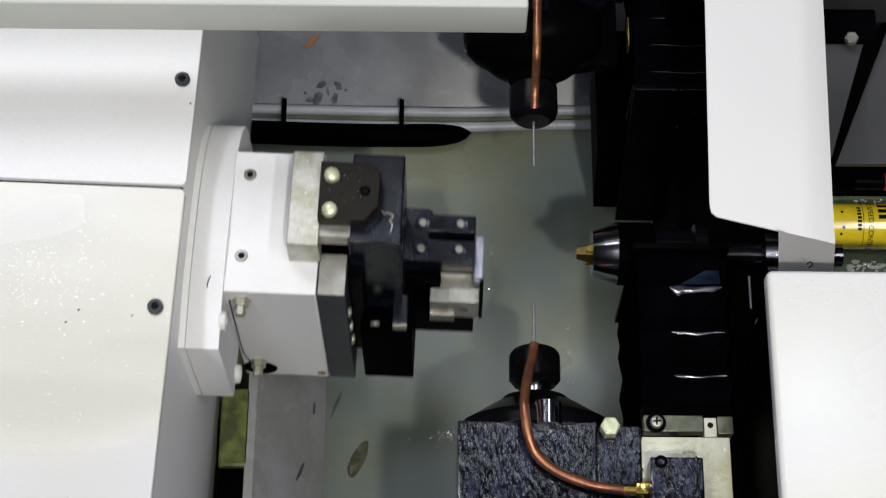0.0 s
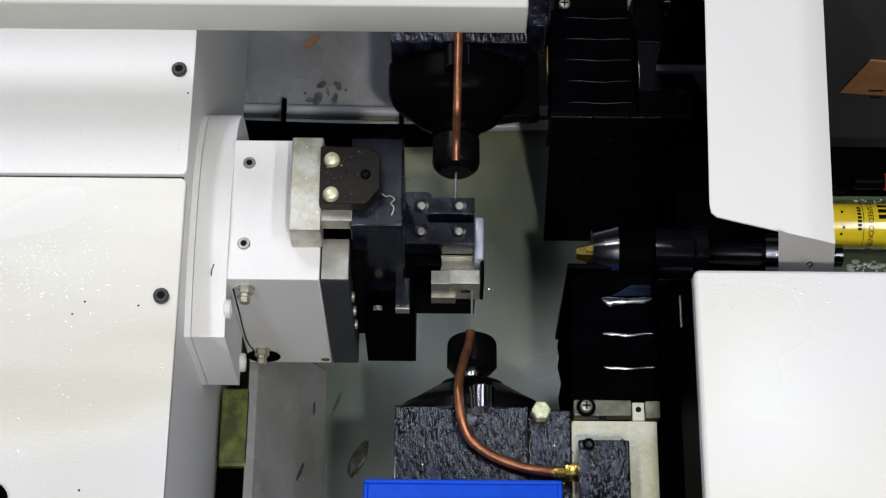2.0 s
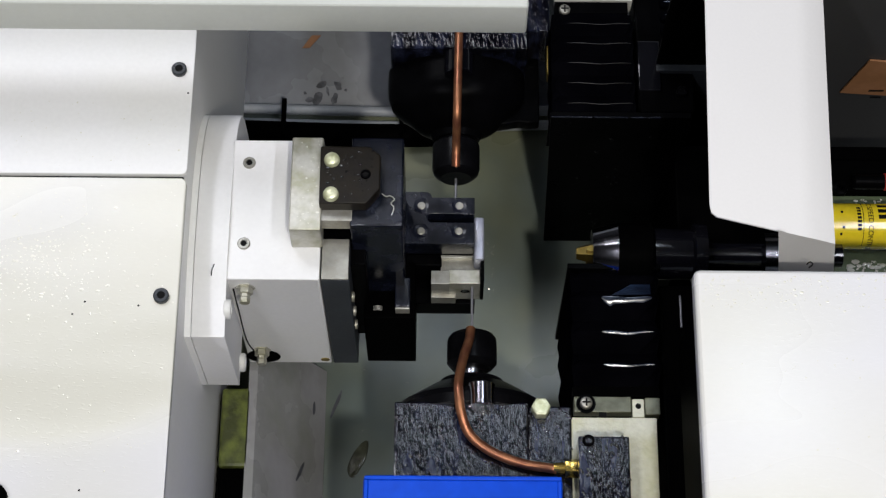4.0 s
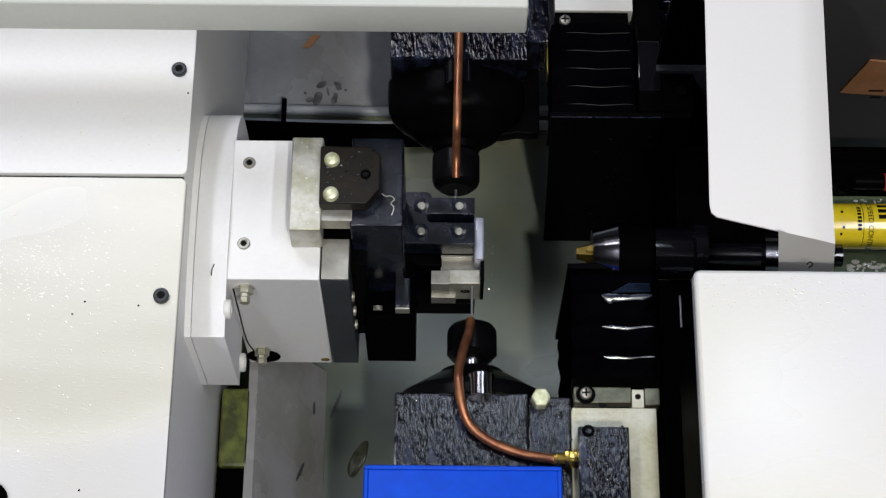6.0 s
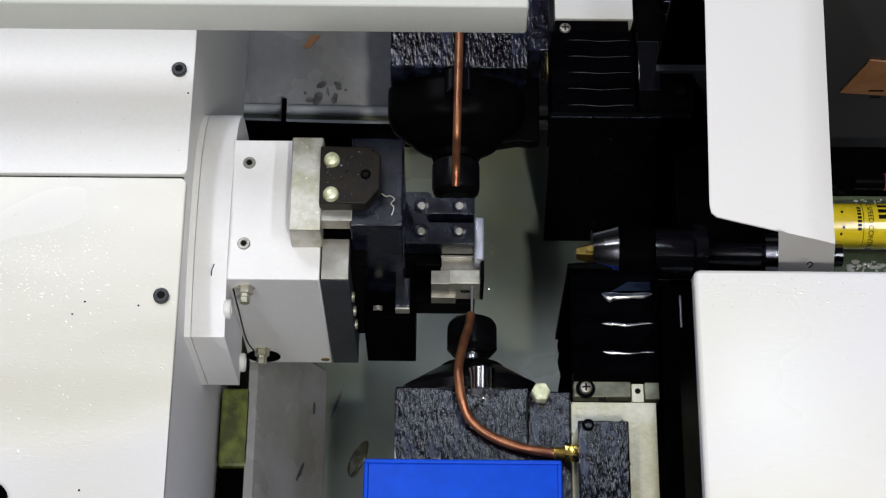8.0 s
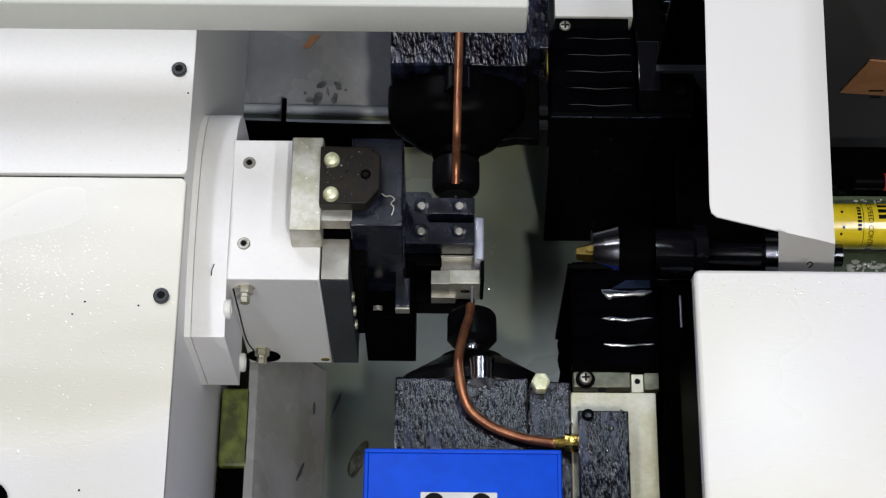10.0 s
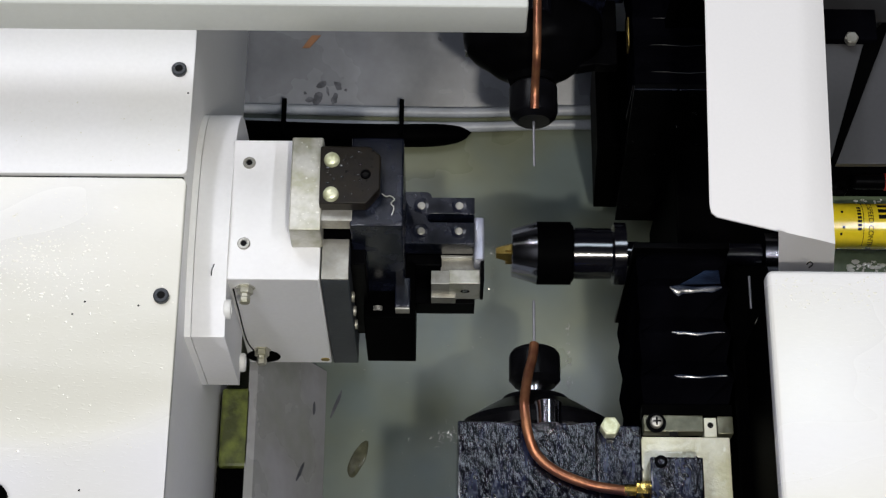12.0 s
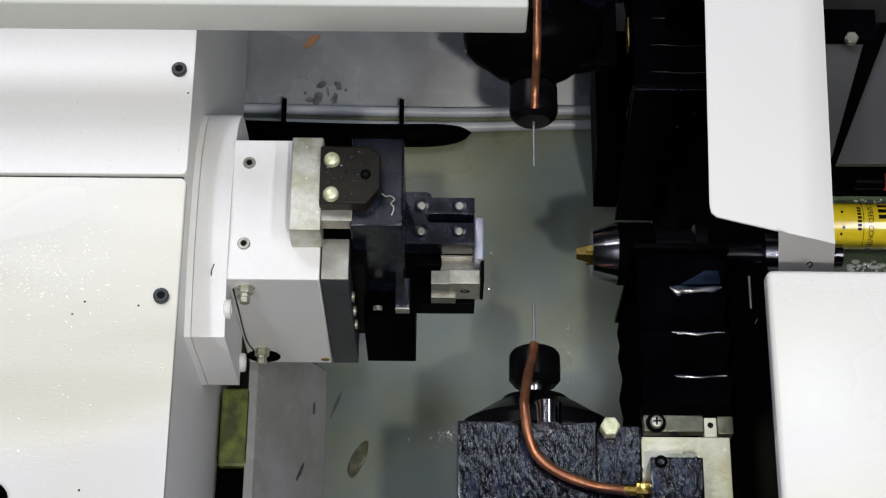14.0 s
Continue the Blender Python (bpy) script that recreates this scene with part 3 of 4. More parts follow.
cross_screw(168.8, -168.7, 55, LHEAD)
part("plate_hole", lathe([(50.05, 2.4), (50.3, 2.4), (50.3, 0.1)], (211.4, -170.3, 0.2), "z", 16), INK, LHEAD, "dark tapped hole")
part("plate_notch", box(179.1, 185.5, -179.5, -175.6, 49, 50.4, 0.1), INK, LHEAD, "dark notch")
part("pipe_block", box(159.6, 200.3, -305, -204.4, 48, 78, 1.5), OILBLACK, LHEAD, "oily black manifold block")
part("block_screw", socket_screw(167.8, -208.5, 79.5, 5, 4), BLACK, LHEAD)
part("blue_cover", box(-8.8, 144.4, -417.9, -246.5, -40, 112, 5, 4), BLUE, LHEAD, "glossy blue painted cover")
cx0, cx1, cy0, cy1 = -8.8, 144.4, -417.9, -246.5
part("cover_lip", join(box(cx0 + 1, cx1 - 1, cy1 - 5, cy1 - 2, 111.5, 114, 0.8), box(cx0 + 1, cx0 + 4, cy0, cy1 - 5.2, 111.5, 114, 0.8), box(cx1 - 4, cx1 - 1, cy0, cy1 - 5.2, 111.5, 114, 0.8)), BLUE, LHEAD, "raised blue lip")
for q in (45.8, 81.9):
    part("label_mark", lathe([(112.7, 8), (113.1, 8), (113.1, 0.1)], (q, -290.8, 0), "z", 24), INK, LHEAD, "dark mark on the label")
part("cover_label", box(35.5, 94, -307.8, -282.3, 112, 112.8, 0.2), LABEL, LHEAD, "pale label with dark marks")


def pleat(x0, x1, zb, zt, depth, inset, half, y):
    """One concertina fold: a ridge that stands proud of two valleys, over the top and both sides."""
    bm = bmesh.new()
    rings = []
    for yy, share in ((y - half, 1.0), (y - half * 0.13, 0.1), (y, 0.0), (y + half * 0.1, 0.06), (y + half, 1.0)):
        dn, s, c = depth * share, inset * share, 3 + depth * share * 1.2
        pts = [(x0 + s, zb), (x0 + s, zt - dn - 3), (x0 + s + c, zt - dn), (x1 - s - c, zt - dn), (x1 - s, zt - dn - 3), (x1 - s, zb)]
        rings.append([bm.verts.new((px, yy, pz)) for px, pz in pts])
    for p, q in zip(rings, rings[1:]):
        for k in range(6):
            bm.faces.new((p[k], p[(k + 1) % 6], q[(k + 1) % 6], q[k]))
    bm.faces.new(rings[0]), bm.faces.new(rings[-1])
    return bm


def ridge_highlight(x0, x1, y, z, width, flare):
    """A glossy strip added along a fold to carry its highlight, rounded over, wider at its flared end."""
    bm = bmesh.new()
    rings = []
    for i in range(13):
        t = i / 12
        x = x0 + (x1 - x0) * t
        w = width * (1 + flare * max(0.0, 1 - t * 4.0) + 0.25 * math.sin(7 * t + y)) * min(1.0, 0.1 + 5 * t, 0.25 + 4 * (1 - t))
        ring = []
        for k in range(7):
            tilt = radians(2 + 36 * k / 6)
            ring.append(bm.verts.new((x, y - w * k / 6 + 0.6 * math.sin(9 * t), z - w * 0.36 * (1 - math.cos(tilt)) / (1 - math.cos(radians(38))))))
        rings.append(ring)
    for p, q in zip(rings, rings[1:]):
        for k in range(6):
            bm.faces.new((p[k], q[k], q[k + 1], p[k + 1]))
    low = [[bm.verts.new((v.co.x, v.co.y, v.co.z - 0.6)) for v in ring] for ring in rings]
    for p, q in zip(low, low[1:]):
        for k in range(6):
            bm.faces.new((p[k], p[k + 1], q[k + 1], q[k]))
    for k in (0, 6):
        for p, q, pl, ql in zip(rings, rings[1:], low, low[1:]):
            bm.faces.new((p[k], q[k], ql[k], pl[k]))
    return bm


LBEL = thing("front_bellows", 190, -90, 0, "black folded way-cover bellows of the front slide", "bellows", "bellows")
LY0, LY1 = -20.4, -156
RIDGES = (0.10, 0.27, 0.56, 0.83)
LN = len(RIDGES)
lx0, lx1 = 157.3, 231.3
LFOLDS = []
for k in range(LN):
    LFOLDS.append(part("fold", pleat(lx0, lx1, -112, 58, 15, 3.5, (LY0 - LY1) * 0.145, LY0 + (LY1 - LY0) * RIDGES[k]), RUBBER, LBEL, smooth=False))
    if k:
        part("ridge_highlight", ridge_highlight(lx0 + 26, lx1 - 6, LY0 + (LY1 - LY0) * RIDGES[k] + 1, 58.8, 5.2 if k == 1 else 1.9, 1.3), VINYL, LFOLDS[-1], "glossy black vinyl strip shaped as the ridge highlight")
# glossy facet added in the shape of the bluish highlight above the ridge
FACET = bmesh.new()
fy = LY0 + (LY1 - LY0) * RIDGES[1] + 2.2
lo = [FACET.verts.new(p) for p in ((lx0 + 34, fy, 58.6), (lx1 - 7, fy + 1, 58.6), (lx1 - 7, fy + 21, 50.5), (lx1 - 19, fy + 14, 53.4))]
hi = [FACET.verts.new((v.co.x, v.co.y, v.co.z + 0.8)) for v in lo]
FACET.faces.new(lo), FACET.faces.new(hi)
for k in range(4):
    FACET.faces.new((lo[k], lo[(k + 1) % 4], hi[(k + 1) % 4], hi[k]))
part("highlight_gusset", FACET, VINYL, LFOLDS[1], "glossy gusset shaped as the highlight on the fold", smooth=False)
part("end_frame", box(lx0 - 2, lx1 + 2, LY0 - 3, LY0 + 2, -112, 60, 0.8), BLACK, LBEL)

# ------------------------------------------------------------- upper drill unit
UCAR = thing("rear_slide", 220, 160, -60, "black cross slide plate of the rear drill head", "slide")
py = 121.0
px0, pz0, px1, pz1 = 160.4, 63.4, 169, -206.8
part("face_plate", prism([(px0, pz0), (px1, pz1), (px1 + 122, pz1), (px0 + 122, pz0)], "y", py, py + 5, 0), BLACK, UCAR)
part("motor_plate", prism([(308.9, 154.4), (352, 154.8), (316.5, 46), (300.9, 45.8)], "z", 84, 90, 0.5), GREY, UCAR, "grey motor plate")
part("edge_bar", prism([(351, 153.6), (367.7, 171.2), (373.9, 171.3), (318.3, 38.9), (315.6, 45)], "z", 82, 92, 0.5), MATBLACK, UCAR, "black edge bar")
part("outer_plate", prism([(369.4, 174.7), (389.4, 174.9), (376.9, 42.4), (317.9, 41.8)], "z", 80, 86, 0.5), GREY, UCAR, "grey outer plate")
part("rear_boot", box(309.7, 361, 151.1, 222.6, 60, 98, 2), RUBBER, UCAR, "black rubber boot")
part("plate_bolt", hex_bolt(338.2, 151, 102, 6, 6), DULLSTEEL, UCAR)
# uneven lengths put the patchy glints along the edge into its shape
part("wiper_edge", join(*[box(px0 + p, px0 + q, py - 0.8, py + 0.4, pz0 - 0.6, pz0 + h, 0.2) for p, q, h in ((0, 31, 0.8), (31.8, 36, 0.5), (38, 64, 0.8), (65, 67, 0.4), (70, 83, 0.7), (85, 96, 0.8))]), PLATEBLACK, UCAR, "blue-black top edge broken into lengths for its patchy glints")
for sx, sz in ((173.4, 53), (215.2, 55.9), (168.9, 31.1), (251.2, -2.3), (171.1, -72), (255.2, -145.3), (175.8, -177)):
    part("plate_screw", socket_screw(sx, py - 0.5, sz, 5, 4, axis="y", sign=-1), BLACK, UCAR)
part("yellow_strip", box(158.9, 160.4, 173.7, 203, 30, 44, 0.5), DARKBRASS, UCAR, "dull yellow strip")
part("side_shroud", box(240, 290, py + 20, 300, -5, 36, 2), BLACK, UCAR, "black side shroud")
part("shroud_plate", box(241, 261, 160.5, 211, 35, 40, 1), GLOSSBLACK, UCAR, "blue-black oiled plate")
part("shroud_bolt", lathe([(-4, 4.8), (1, 4.8), (2, 4), (2, 2.2), (0.5, 2), (0.5, 0.1)], (279.4, 161, 38), "z", 20), NUTBLACK, UCAR, "dark round bolt")
for k in range(4):
    boot = part("boot_fold", box(263, 287, 218 + 14 * k, 228 + 14 * k, 34, 42, 2.5), RUBBER, UCAR, "black rubber boot fold")
    part("ridge_highlight", ridge_highlight(266, 285, 223 + 14 * k, 42.4, 1.0, 0.4), VINYL, boot, "glossy strip shaped as the boot fold highlight")
UBEL = thing("rear_bellows", 220, 200, 0, "black folded way-cover bellows of the rear slide", "bellows", "bellows")
ux0, ux1 = 162, 236.3
UY0, UY1 = py + 7, 260.2
UN = 5
UFOLDS = []
for k in range(UN):
    UFOLDS.append(part("fold", pleat(ux0, ux1, -5, 56, 5, 1.5, (UY1 - UY0) / UN * 0.52, UY0 + (UY1 - UY0) * (k + 0.5) / UN), RUBBER, UBEL, smooth=False))
    part("ridge_highlight", ridge_highlight(ux0 + 14, ux1 - 3, UY0 + (UY1 - UY0) * (k + 0.5) / UN + 0.5, 56.2, 0.5, 0.3), FAINT, UFOLDS[-1], "glossy black vinyl strip shaped as the ridge highlight")
part("end_frame", box(ux0 - 2, ux1 + 40, UY0 - 1.5, UY0 + 1, -5, 57, 0.3), BLACK, UBEL)

UHEAD = thing("rear_drill_head", 78, 250, 0, "oily black drill head with straight copper coolant pipe", "drill head", "drill heads")
MX = 78.5
vx0, vx1 = 18.8, 141.9
vy = 224.5
part("casting", box(vx0, vx1, vy, 264, -70, 55, 2), OILBLACK, UHEAD)
part("ram", box(vx0 + 2, vx1 - 2, 264.2, 520, -4, 54, 2), OILBLACK, UHEAD)
bm = lathe([(160, 21), (166, 23.5), (169, 31), (172, 36), (176, 40), (181, 46), (186, 53), (192, 58.5), (200, 61.5), (210, 62.5), (vy + 3, 62.5)], (MX, 0, 0), "y", 56)
for v in bm.verts:
    v.co.z *= 0.72
part("bearing_flange", bm, BLACK, UHEAD)
part("seal_sleeve", lathe([(vy - 22, 12), (vy - 21, 13), (vy - 1, 13)], (80.3, 0, 45), "y", 28), GLOSSBLACK, UHEAD, "polished black sleeve")
part("flange_wing", prism([(100, 178), (118, 176), (134, 179), (144, 178), (154, 179), (154, vy + 30), (100, vy + 3)], "z", -12, 2, 1.5), BLACK, UHEAD)
part("flange_screw", lathe([(-3, 6), (3, 6), (4, 4)], (137.2, 207.2, -40), "y", 20), DULLSTEEL, UHEAD)
part("spindle_nose", lathe([(150, 12), (164, 12)], (MX, 0, 0), "y", 32), BRIGHT, UHEAD, "bright steel spindle nose")
unut = part("collet_nut", lathe([(122, 5), (122, 14), (124, 17), (127, 20), (131, 21.3), (154, 21.3), (158, 17), (160, 8)], (MX, 0, 0), "y"), NUTBLACK, UHEAD, "black collet nut")
part("drill_bit", lathe([(78.5, 0.05), (80, 1.2), (126, 1.2)], (MX, 0, 0), "y", 12), DRILLSTEEL, unut, "thin grey drill bit")
part("coolant_pipe", tube([(78.2, 123.9, 22), (78.4, 141.7, 32), (78.8, 160.5, 58), (79.6, 208.4, 64), (81, 277.5, 65)], 3.7), COPPER, UHEAD, "straight copper coolant pipe")
part("clamp_bar", box(166.4, 232.6, 264.9, 276.6, 38, 50, 0.8), BLACK, UHEAD)
cross_screw(175.3, 267, 54, UHEAD)
part("slide_plate", box(166.7, 237.1, 278.4, 416.3, 30, 50, 1), WETWHITE, UHEAD, "cream slide plate wet with oil")
part("side_casting", box(vx1 - 0.5, 161.4, vy + 20, 520, -4, 52, 2), OILBLACK, UHEAD)

# ------------------------------------------------------------- chuck unit
CHUCK = thing("drill_chuck", 126, -3, 0, "black and bright drill chuck holding a bronze tap", "drill chuck")
part("tap", lathe([(113, 5), (116, 6), (127, 9.5), (130, 9.5)], (0, -3, 0), "x", 6), DARKBRASS, CHUCK, "oily bronze-coloured tap")
for k in range(3):
    part("jaw", join(box(121, 130, -3 - 2, -3 + 2, 5, 10, 0.5)) if k == 0 else lathe([(121, 2.4), (130, 2.4)], (0, -3 + 7.5 * math.sin(2.094 * k), 7.5 * math.cos(2.094 * k)), "x", 12), DARKBRASS, CHUCK)
part("nose_sleeve", lathe([(126, 12), (126, 20), (127, 20.6), (147, 26.5)], (0, -3, 0), "x"), TURNED, CHUCK, "bright knurled nose sleeve")
part("body", lathe([(147, 26.8), (176, 26.8), (177, 24), (178, 24)], (0, -3, 0), "x"), MATBLACK, CHUCK)
part("rear_sleeve", lathe([(178, 21.5), (210, 21.5), (212, 26.5), (222, 26.5), (223, 10), (338, 10)], (0, -3, 0), "x"), GLOSSBLACK, CHUCK)
part("drawbar", lathe([(224, 10.4), (233, 10.4)], (0, -3, 0), "x", 32), GLOSSBLACK, CHUCK, "glossy black drawbar collar")
part("ring", lathe([(180, 22), (194, 22)], (0, -3, 0), "x"), GLOSSBLACK, CHUCK, "glossy blued steel ring")

QUILL = thing("chuck_quill_housing", 300, -3, 0, "chromed quill tube on a black bracket", "housing", kind="structure")
part("tube", lathe([(271, 20), (271 + 44, 20), (271 + 44, 0.1)], (0, -3, 0), "x"), TURNED, QUILL)
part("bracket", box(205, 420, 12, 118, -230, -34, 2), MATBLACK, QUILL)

# static black column behind the rear slide
part_col = thing("rear_column", 200, 220, -100, "black machine column behind the rear slide", "column", kind="structure")
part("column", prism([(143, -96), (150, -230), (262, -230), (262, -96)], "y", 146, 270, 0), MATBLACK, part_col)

# right-hand sheet cover
COVER = thing("sheet_cover", 245, 20, 200, "white coated sheet guard with a cut corner", "guard")
CZ = 200


def sheet(rows, thick):
    """A folded sheet: each row is a line of points across the fold."""
    bm = bmesh.new()
    top = [[bm.verts.new(p) for p in row] for row in rows]
    low = [[bm.verts.new((p[0], p[1], p[2] - thick)) for p in row] for row in rows]
    n, m = len(rows), len(rows[0])
    for i in range(n - 1):
        for k in range(m - 1):
            bm.faces.new((top[i][k], top[i][k + 1], top[i + 1][k + 1], top[i + 1][k]))
            bm.faces.new((low[i][k], low[i + 1][k], low[i + 1][k + 1], low[i][k + 1]))
    for i in range(n - 1):
        for k in (0, m - 1):
            bm.faces.new((top[i][k], top[i + 1][k], low[i + 1][k], low[i][k]))
    for k in range(m - 1):
        for i in (0, n - 1):
            bm.faces.new((top[i][k], top[i][k + 1], low[i][k + 1], low[i][k]))
    return bm


part("top_sheet", sheet([[(202, 156.8, 200), (272.2, 157.5, 200), (282.9, 158.9, 198), (296.3, 164.1, 190)],
                         [(195.9, -48.1, 200), (262.1, -47.5, 200), (272.9, -46.5, 198), (289, -42.6, 190)],
                         [(196.8, -54.5, 200), (261.6, -53.9, 200), (272.5, -52.9, 198), (289, -49.1, 190)],
                         [(200.8, -58.1, 200), (261.5, -72.9, 200), (271.7, -74.2, 198), (288.2, -74.6, 190)]], 1.6), SHEET, COVER)

fy = -79
part("bent_flange", prism([(244.6, 203.3), (290.5, 180.4), (304.5, 104), (262.4, 103)], "y", -70, -68.5, 0), SHEET, COVER)
part("pencil_mark", tube([(271.1, -81.8, 168), (272.9, -81.6, 172), (275.3, -81.8, 168), (274.4, -81.2, 160)], 0.5, 6), INK, COVER)

# far panel and yellow cylinder
slab("back_panel", 263, 690, 180, 186, -200, 160, GREY, 0, "grey sheet panel at the back of the machine", "panel")
slab("low_panel", 190, 262.5, 180, 186, -262, -10, SLATE, 0, "dark grey sheet panel low behind the rear slide", "panel")
# black sheet added to keep the space behind the rear slide in shade
slab("shade_panel", 190, 262.5, 186.5, 192, -9, 160, MATBLACK, 0, "black sheet standing in for the shaded space behind the rear slide", "panel")
CYL = thing("speed_control_cylinder", 330, 20, 40, "yellow labelled speed control cylinder", "cylinder")
CYY = 24.4
part("body", lathe([(326, 19.6), (470, 19.6)], (0, CYY, 0), "x", 64), YELLOW, CYL)
part("rear_cap", lathe([(470, 19.6), (472, 21), (500, 21), (500, 0.1)], (0, CYY, 0), "x", 48), BLACK, CYL)
part("front_rod", lathe([(300, 8), (326, 8)], (0, CYY, 0), "x", 24), BRIGHT, CYL)


def lettering(name, text, x, size, turn0, bold=0.0):
    """Print wrapped round the cylinder: it runs along the girth, letter tops towards +x."""
    cu = bpy.data.curves.new(name, "FONT")
    cu.body, cu.size, cu.align_x, cu.extrude, cu.offset = text, size, "CENTER", 0.05, bold
    ob = bpy.data.objects.new(name, cu)
    scene.collection.objects.link(ob)
    me = bpy.data.meshes.new_from_object(ob.evaluated_get(bpy.context.evaluated_depsgraph_get()))
    bpy.data.objects.remove(ob)
    bm = bmesh.new()
    bm.from_mesh(me)
    bmesh.ops.subdivide_edges(bm, edges=[e for e in bm.edges if e.calc_length() > 1.5], cuts=2)
    R = 19.75
    for v in bm.verts:
        a = turn0 - v.co.x / R
        v.co = Vector((x + v.co.y, CYY + (R + v.co.z) * math.sin(a), (R + v.co.z) * math.cos(a)))
    return part(name, bm, INK, CYL, "black printed lettering", smooth=False)


lettering("lettering", "IC SPEED CONTROL", 359.4, 6.2, -0.45, 0.05)


def band(x0, x1, a0, a1):
    bm = bmesh.new()
    prev = None
    for k in range(13):
        a = a0 + (a1 - a0) * k / 12
        ring = [bm.verts.new((x, CYY + 19.8 * math.sin(a), 19.8 * math.cos(a))) for x in (x0, x1)]
        if prev:
            bm.faces.new((prev[0], prev[1], ring[1], ring[0]))
        prev = ring
    return bm


mx = 368.2
for k, (a0, a1) in enumerate(((0.75, 0.55), (0.42, 0.22), (0.12, -0.08))):
    part("maker_mark", band(mx, mx + 9, a0, a1), INK, CYL, "black printed block")
for x, a0 in ((336.4, 0.3), (337.3, -0.4), (335.4, -0.7)):
    part("small_mark", band(x, x + 2, a0, a0 - 0.12), INK, CYL)
for k in range(7):
    part("small_mark", band(350.2, 350.2 + 3.4, 0.55 - 0.17 * k, 0.43 - 0.17 * k), INK, CYL)
part("girth_line", band(355, 355 + 0.5, 1.2, -1.4), INK, CYL)
CARDT = tagged(part("card_tag", prism([(360.7, -44.8), (375.1, 15.3), (406, 10.8), (421, -51.3)], "y", 177.5, 179.5, 0.3), CARD, None), "brown card tag taped to the grey panel", "card tag")
for x0, x1, z0, z1 in ((385.9, 399.5, -40.6, -38.1), (389.9, 399.5, -53.0, -51.0)):
    part("print_bar", box(x0, x1, 176.9, 177.4, z0, z1, 0), INK, CARDT, "dark printed bar", smooth=False)
CON = thing("hose_connector", 330, 60, -20, "black hose connector with a red collar", "connector")
part("sleeve", lathe([(354.5, 5), (356.4, 6.5), (381.9, 6.5)], (0, 69.1, -5), "x", 24), BLACK, CON)
part("collar", lathe([(381.9, 7.5), (388.8, 7.5)], (0, 69.1, -5), "x", 24), RED, CON, "red collar")
part("nut", lathe([(-3, 7), (2, 7), (3, 4), (2, 3), (-2, 2)], (344.4, 63.8, -8), "z", 6), BLACK, CON)
part("bracket", box(305, 420, 64.1, 64.1 + 30, -60, -14, 1), MATBLACK, CON)
BEDR = slab("green_bed", 300, 600, -90, 64, -90, -22, GREEN, 2, "oily green machine casting under the cylinder", "casting")


# ------------------------------------------------------------- oil drops and swarf
# pale base colour puts the glint of the oil drops into their paint
WETDROP = mat("pale_glint_oil_drop", (0.84, 0.83, 0.75), 0.07, colour2=(0.80, 0.79, 0.70), scale=300, coat=1.0, spec=0.9)
DARKDROP = mat("oil_drop_on_black", (0.006, 0.006, 0.007), 0.05, scale=300, coat=0.8)


def drops(count, where, z, rmin, rmax, seed, flat=0.45, lay=0.0, long=1.9):
    """Many small domes; where(rng) gives a place on the surface."""
    rng = random.Random(seed)
    bm = bmesh.new()
    for _ in range(count):
        x, y = where(rng)
        q = rmin + (rmax - rmin) * rng.random() ** 3
        sx = rng.uniform(0.6, long)
        lc, ls = math.cos(lay), math.sin(lay)
        rings = []
        for s, h in ((1.0, 0.0), (0.8, 0.6), (0.4, 0.92)):
            rings.append([bm.verts.new((x + q * s * (sx * lc * math.cos(k * math.pi / 4) - ls * math.sin(k * math.pi / 4)), y + q * s * (sx * ls * math.cos(k * math.pi / 4) + lc * math.sin(k * math.pi / 4)), z + q * flat * h)) for k in range(8)])
        top = bm.verts.new((x, y, z + q * flat))
        for p, w in zip(rings, rings[1:]):
            for k in range(8):
                bm.faces.new((p[k], p[(k + 1) % 8], w[(k + 1) % 8], w[k]))
        for k in range(8):
            bm.faces.new((rings[2][k], rings[2][(k + 1) % 8], top))
    return bm


def spread(x0, x1, y0, y1):
    return lambda g: (g.uniform(x0, x1), g.uniform(y0, y1))


def cluster(cx, cy, s, x1):
    def put(g):
        return min(x1, g.gauss(cx, s)), g.gauss(cy, s * 0.6)
    return put


for count, where, z, rmin, rmax, seed, host in ((420, cluster(-310, -75, 38, XE - 4), 135, 0.35, 1.2, 3, TURRET), (130, spread(-340, XE - 5, -250, -4), 135, 0.3, 0.8, 5, TURRET),
                                              (40, spread(-340, XE - 5, 10, 70), 135, 0.3, 0.8, 6, TURRET), (320, spread(240, 420, -130, -104), 200, 0.25, 0.9, 7, LBOX), (90, spread(240, 420, -300, -120), 200, 0.25, 0.7, 8, LBOX)):
    tagged(part("oil_spatter", drops(count, where, z, rmin, rmax, seed, 0.26), WETDROP, host, "fine oil drops"), kind="stuff")
tagged(part("oil_spatter", drops(380, spread(hx0 + 2, hx1 - 1, -300, hy - 2), 55, 0.3, 1.6, 31, 0.38, -1.1, 3.2), DARKDROP, LHEAD, "oil drops"), kind="stuff")
tagged(part("oil_spatter", drops(140, spread(hx1, hx1 + 34, -300, hy - 4), 52, 0.3, 1.9, 32, 0.38, -0.7, 3.5), DARKDROP, LHEAD, "oil drops"), kind="stuff")
mb = (160.1, 201.1, -260.4, -204.4)
tagged(part("oil_spatter", drops(160, spread(mb[0] + 1, mb[1] - 1, mb[2], mb[3] - 1), 78, 0.3, 1.9, 33, 0.38, -1.0, 2.6), DARKDROP, LHEAD, "oil drops"), kind="stuff")
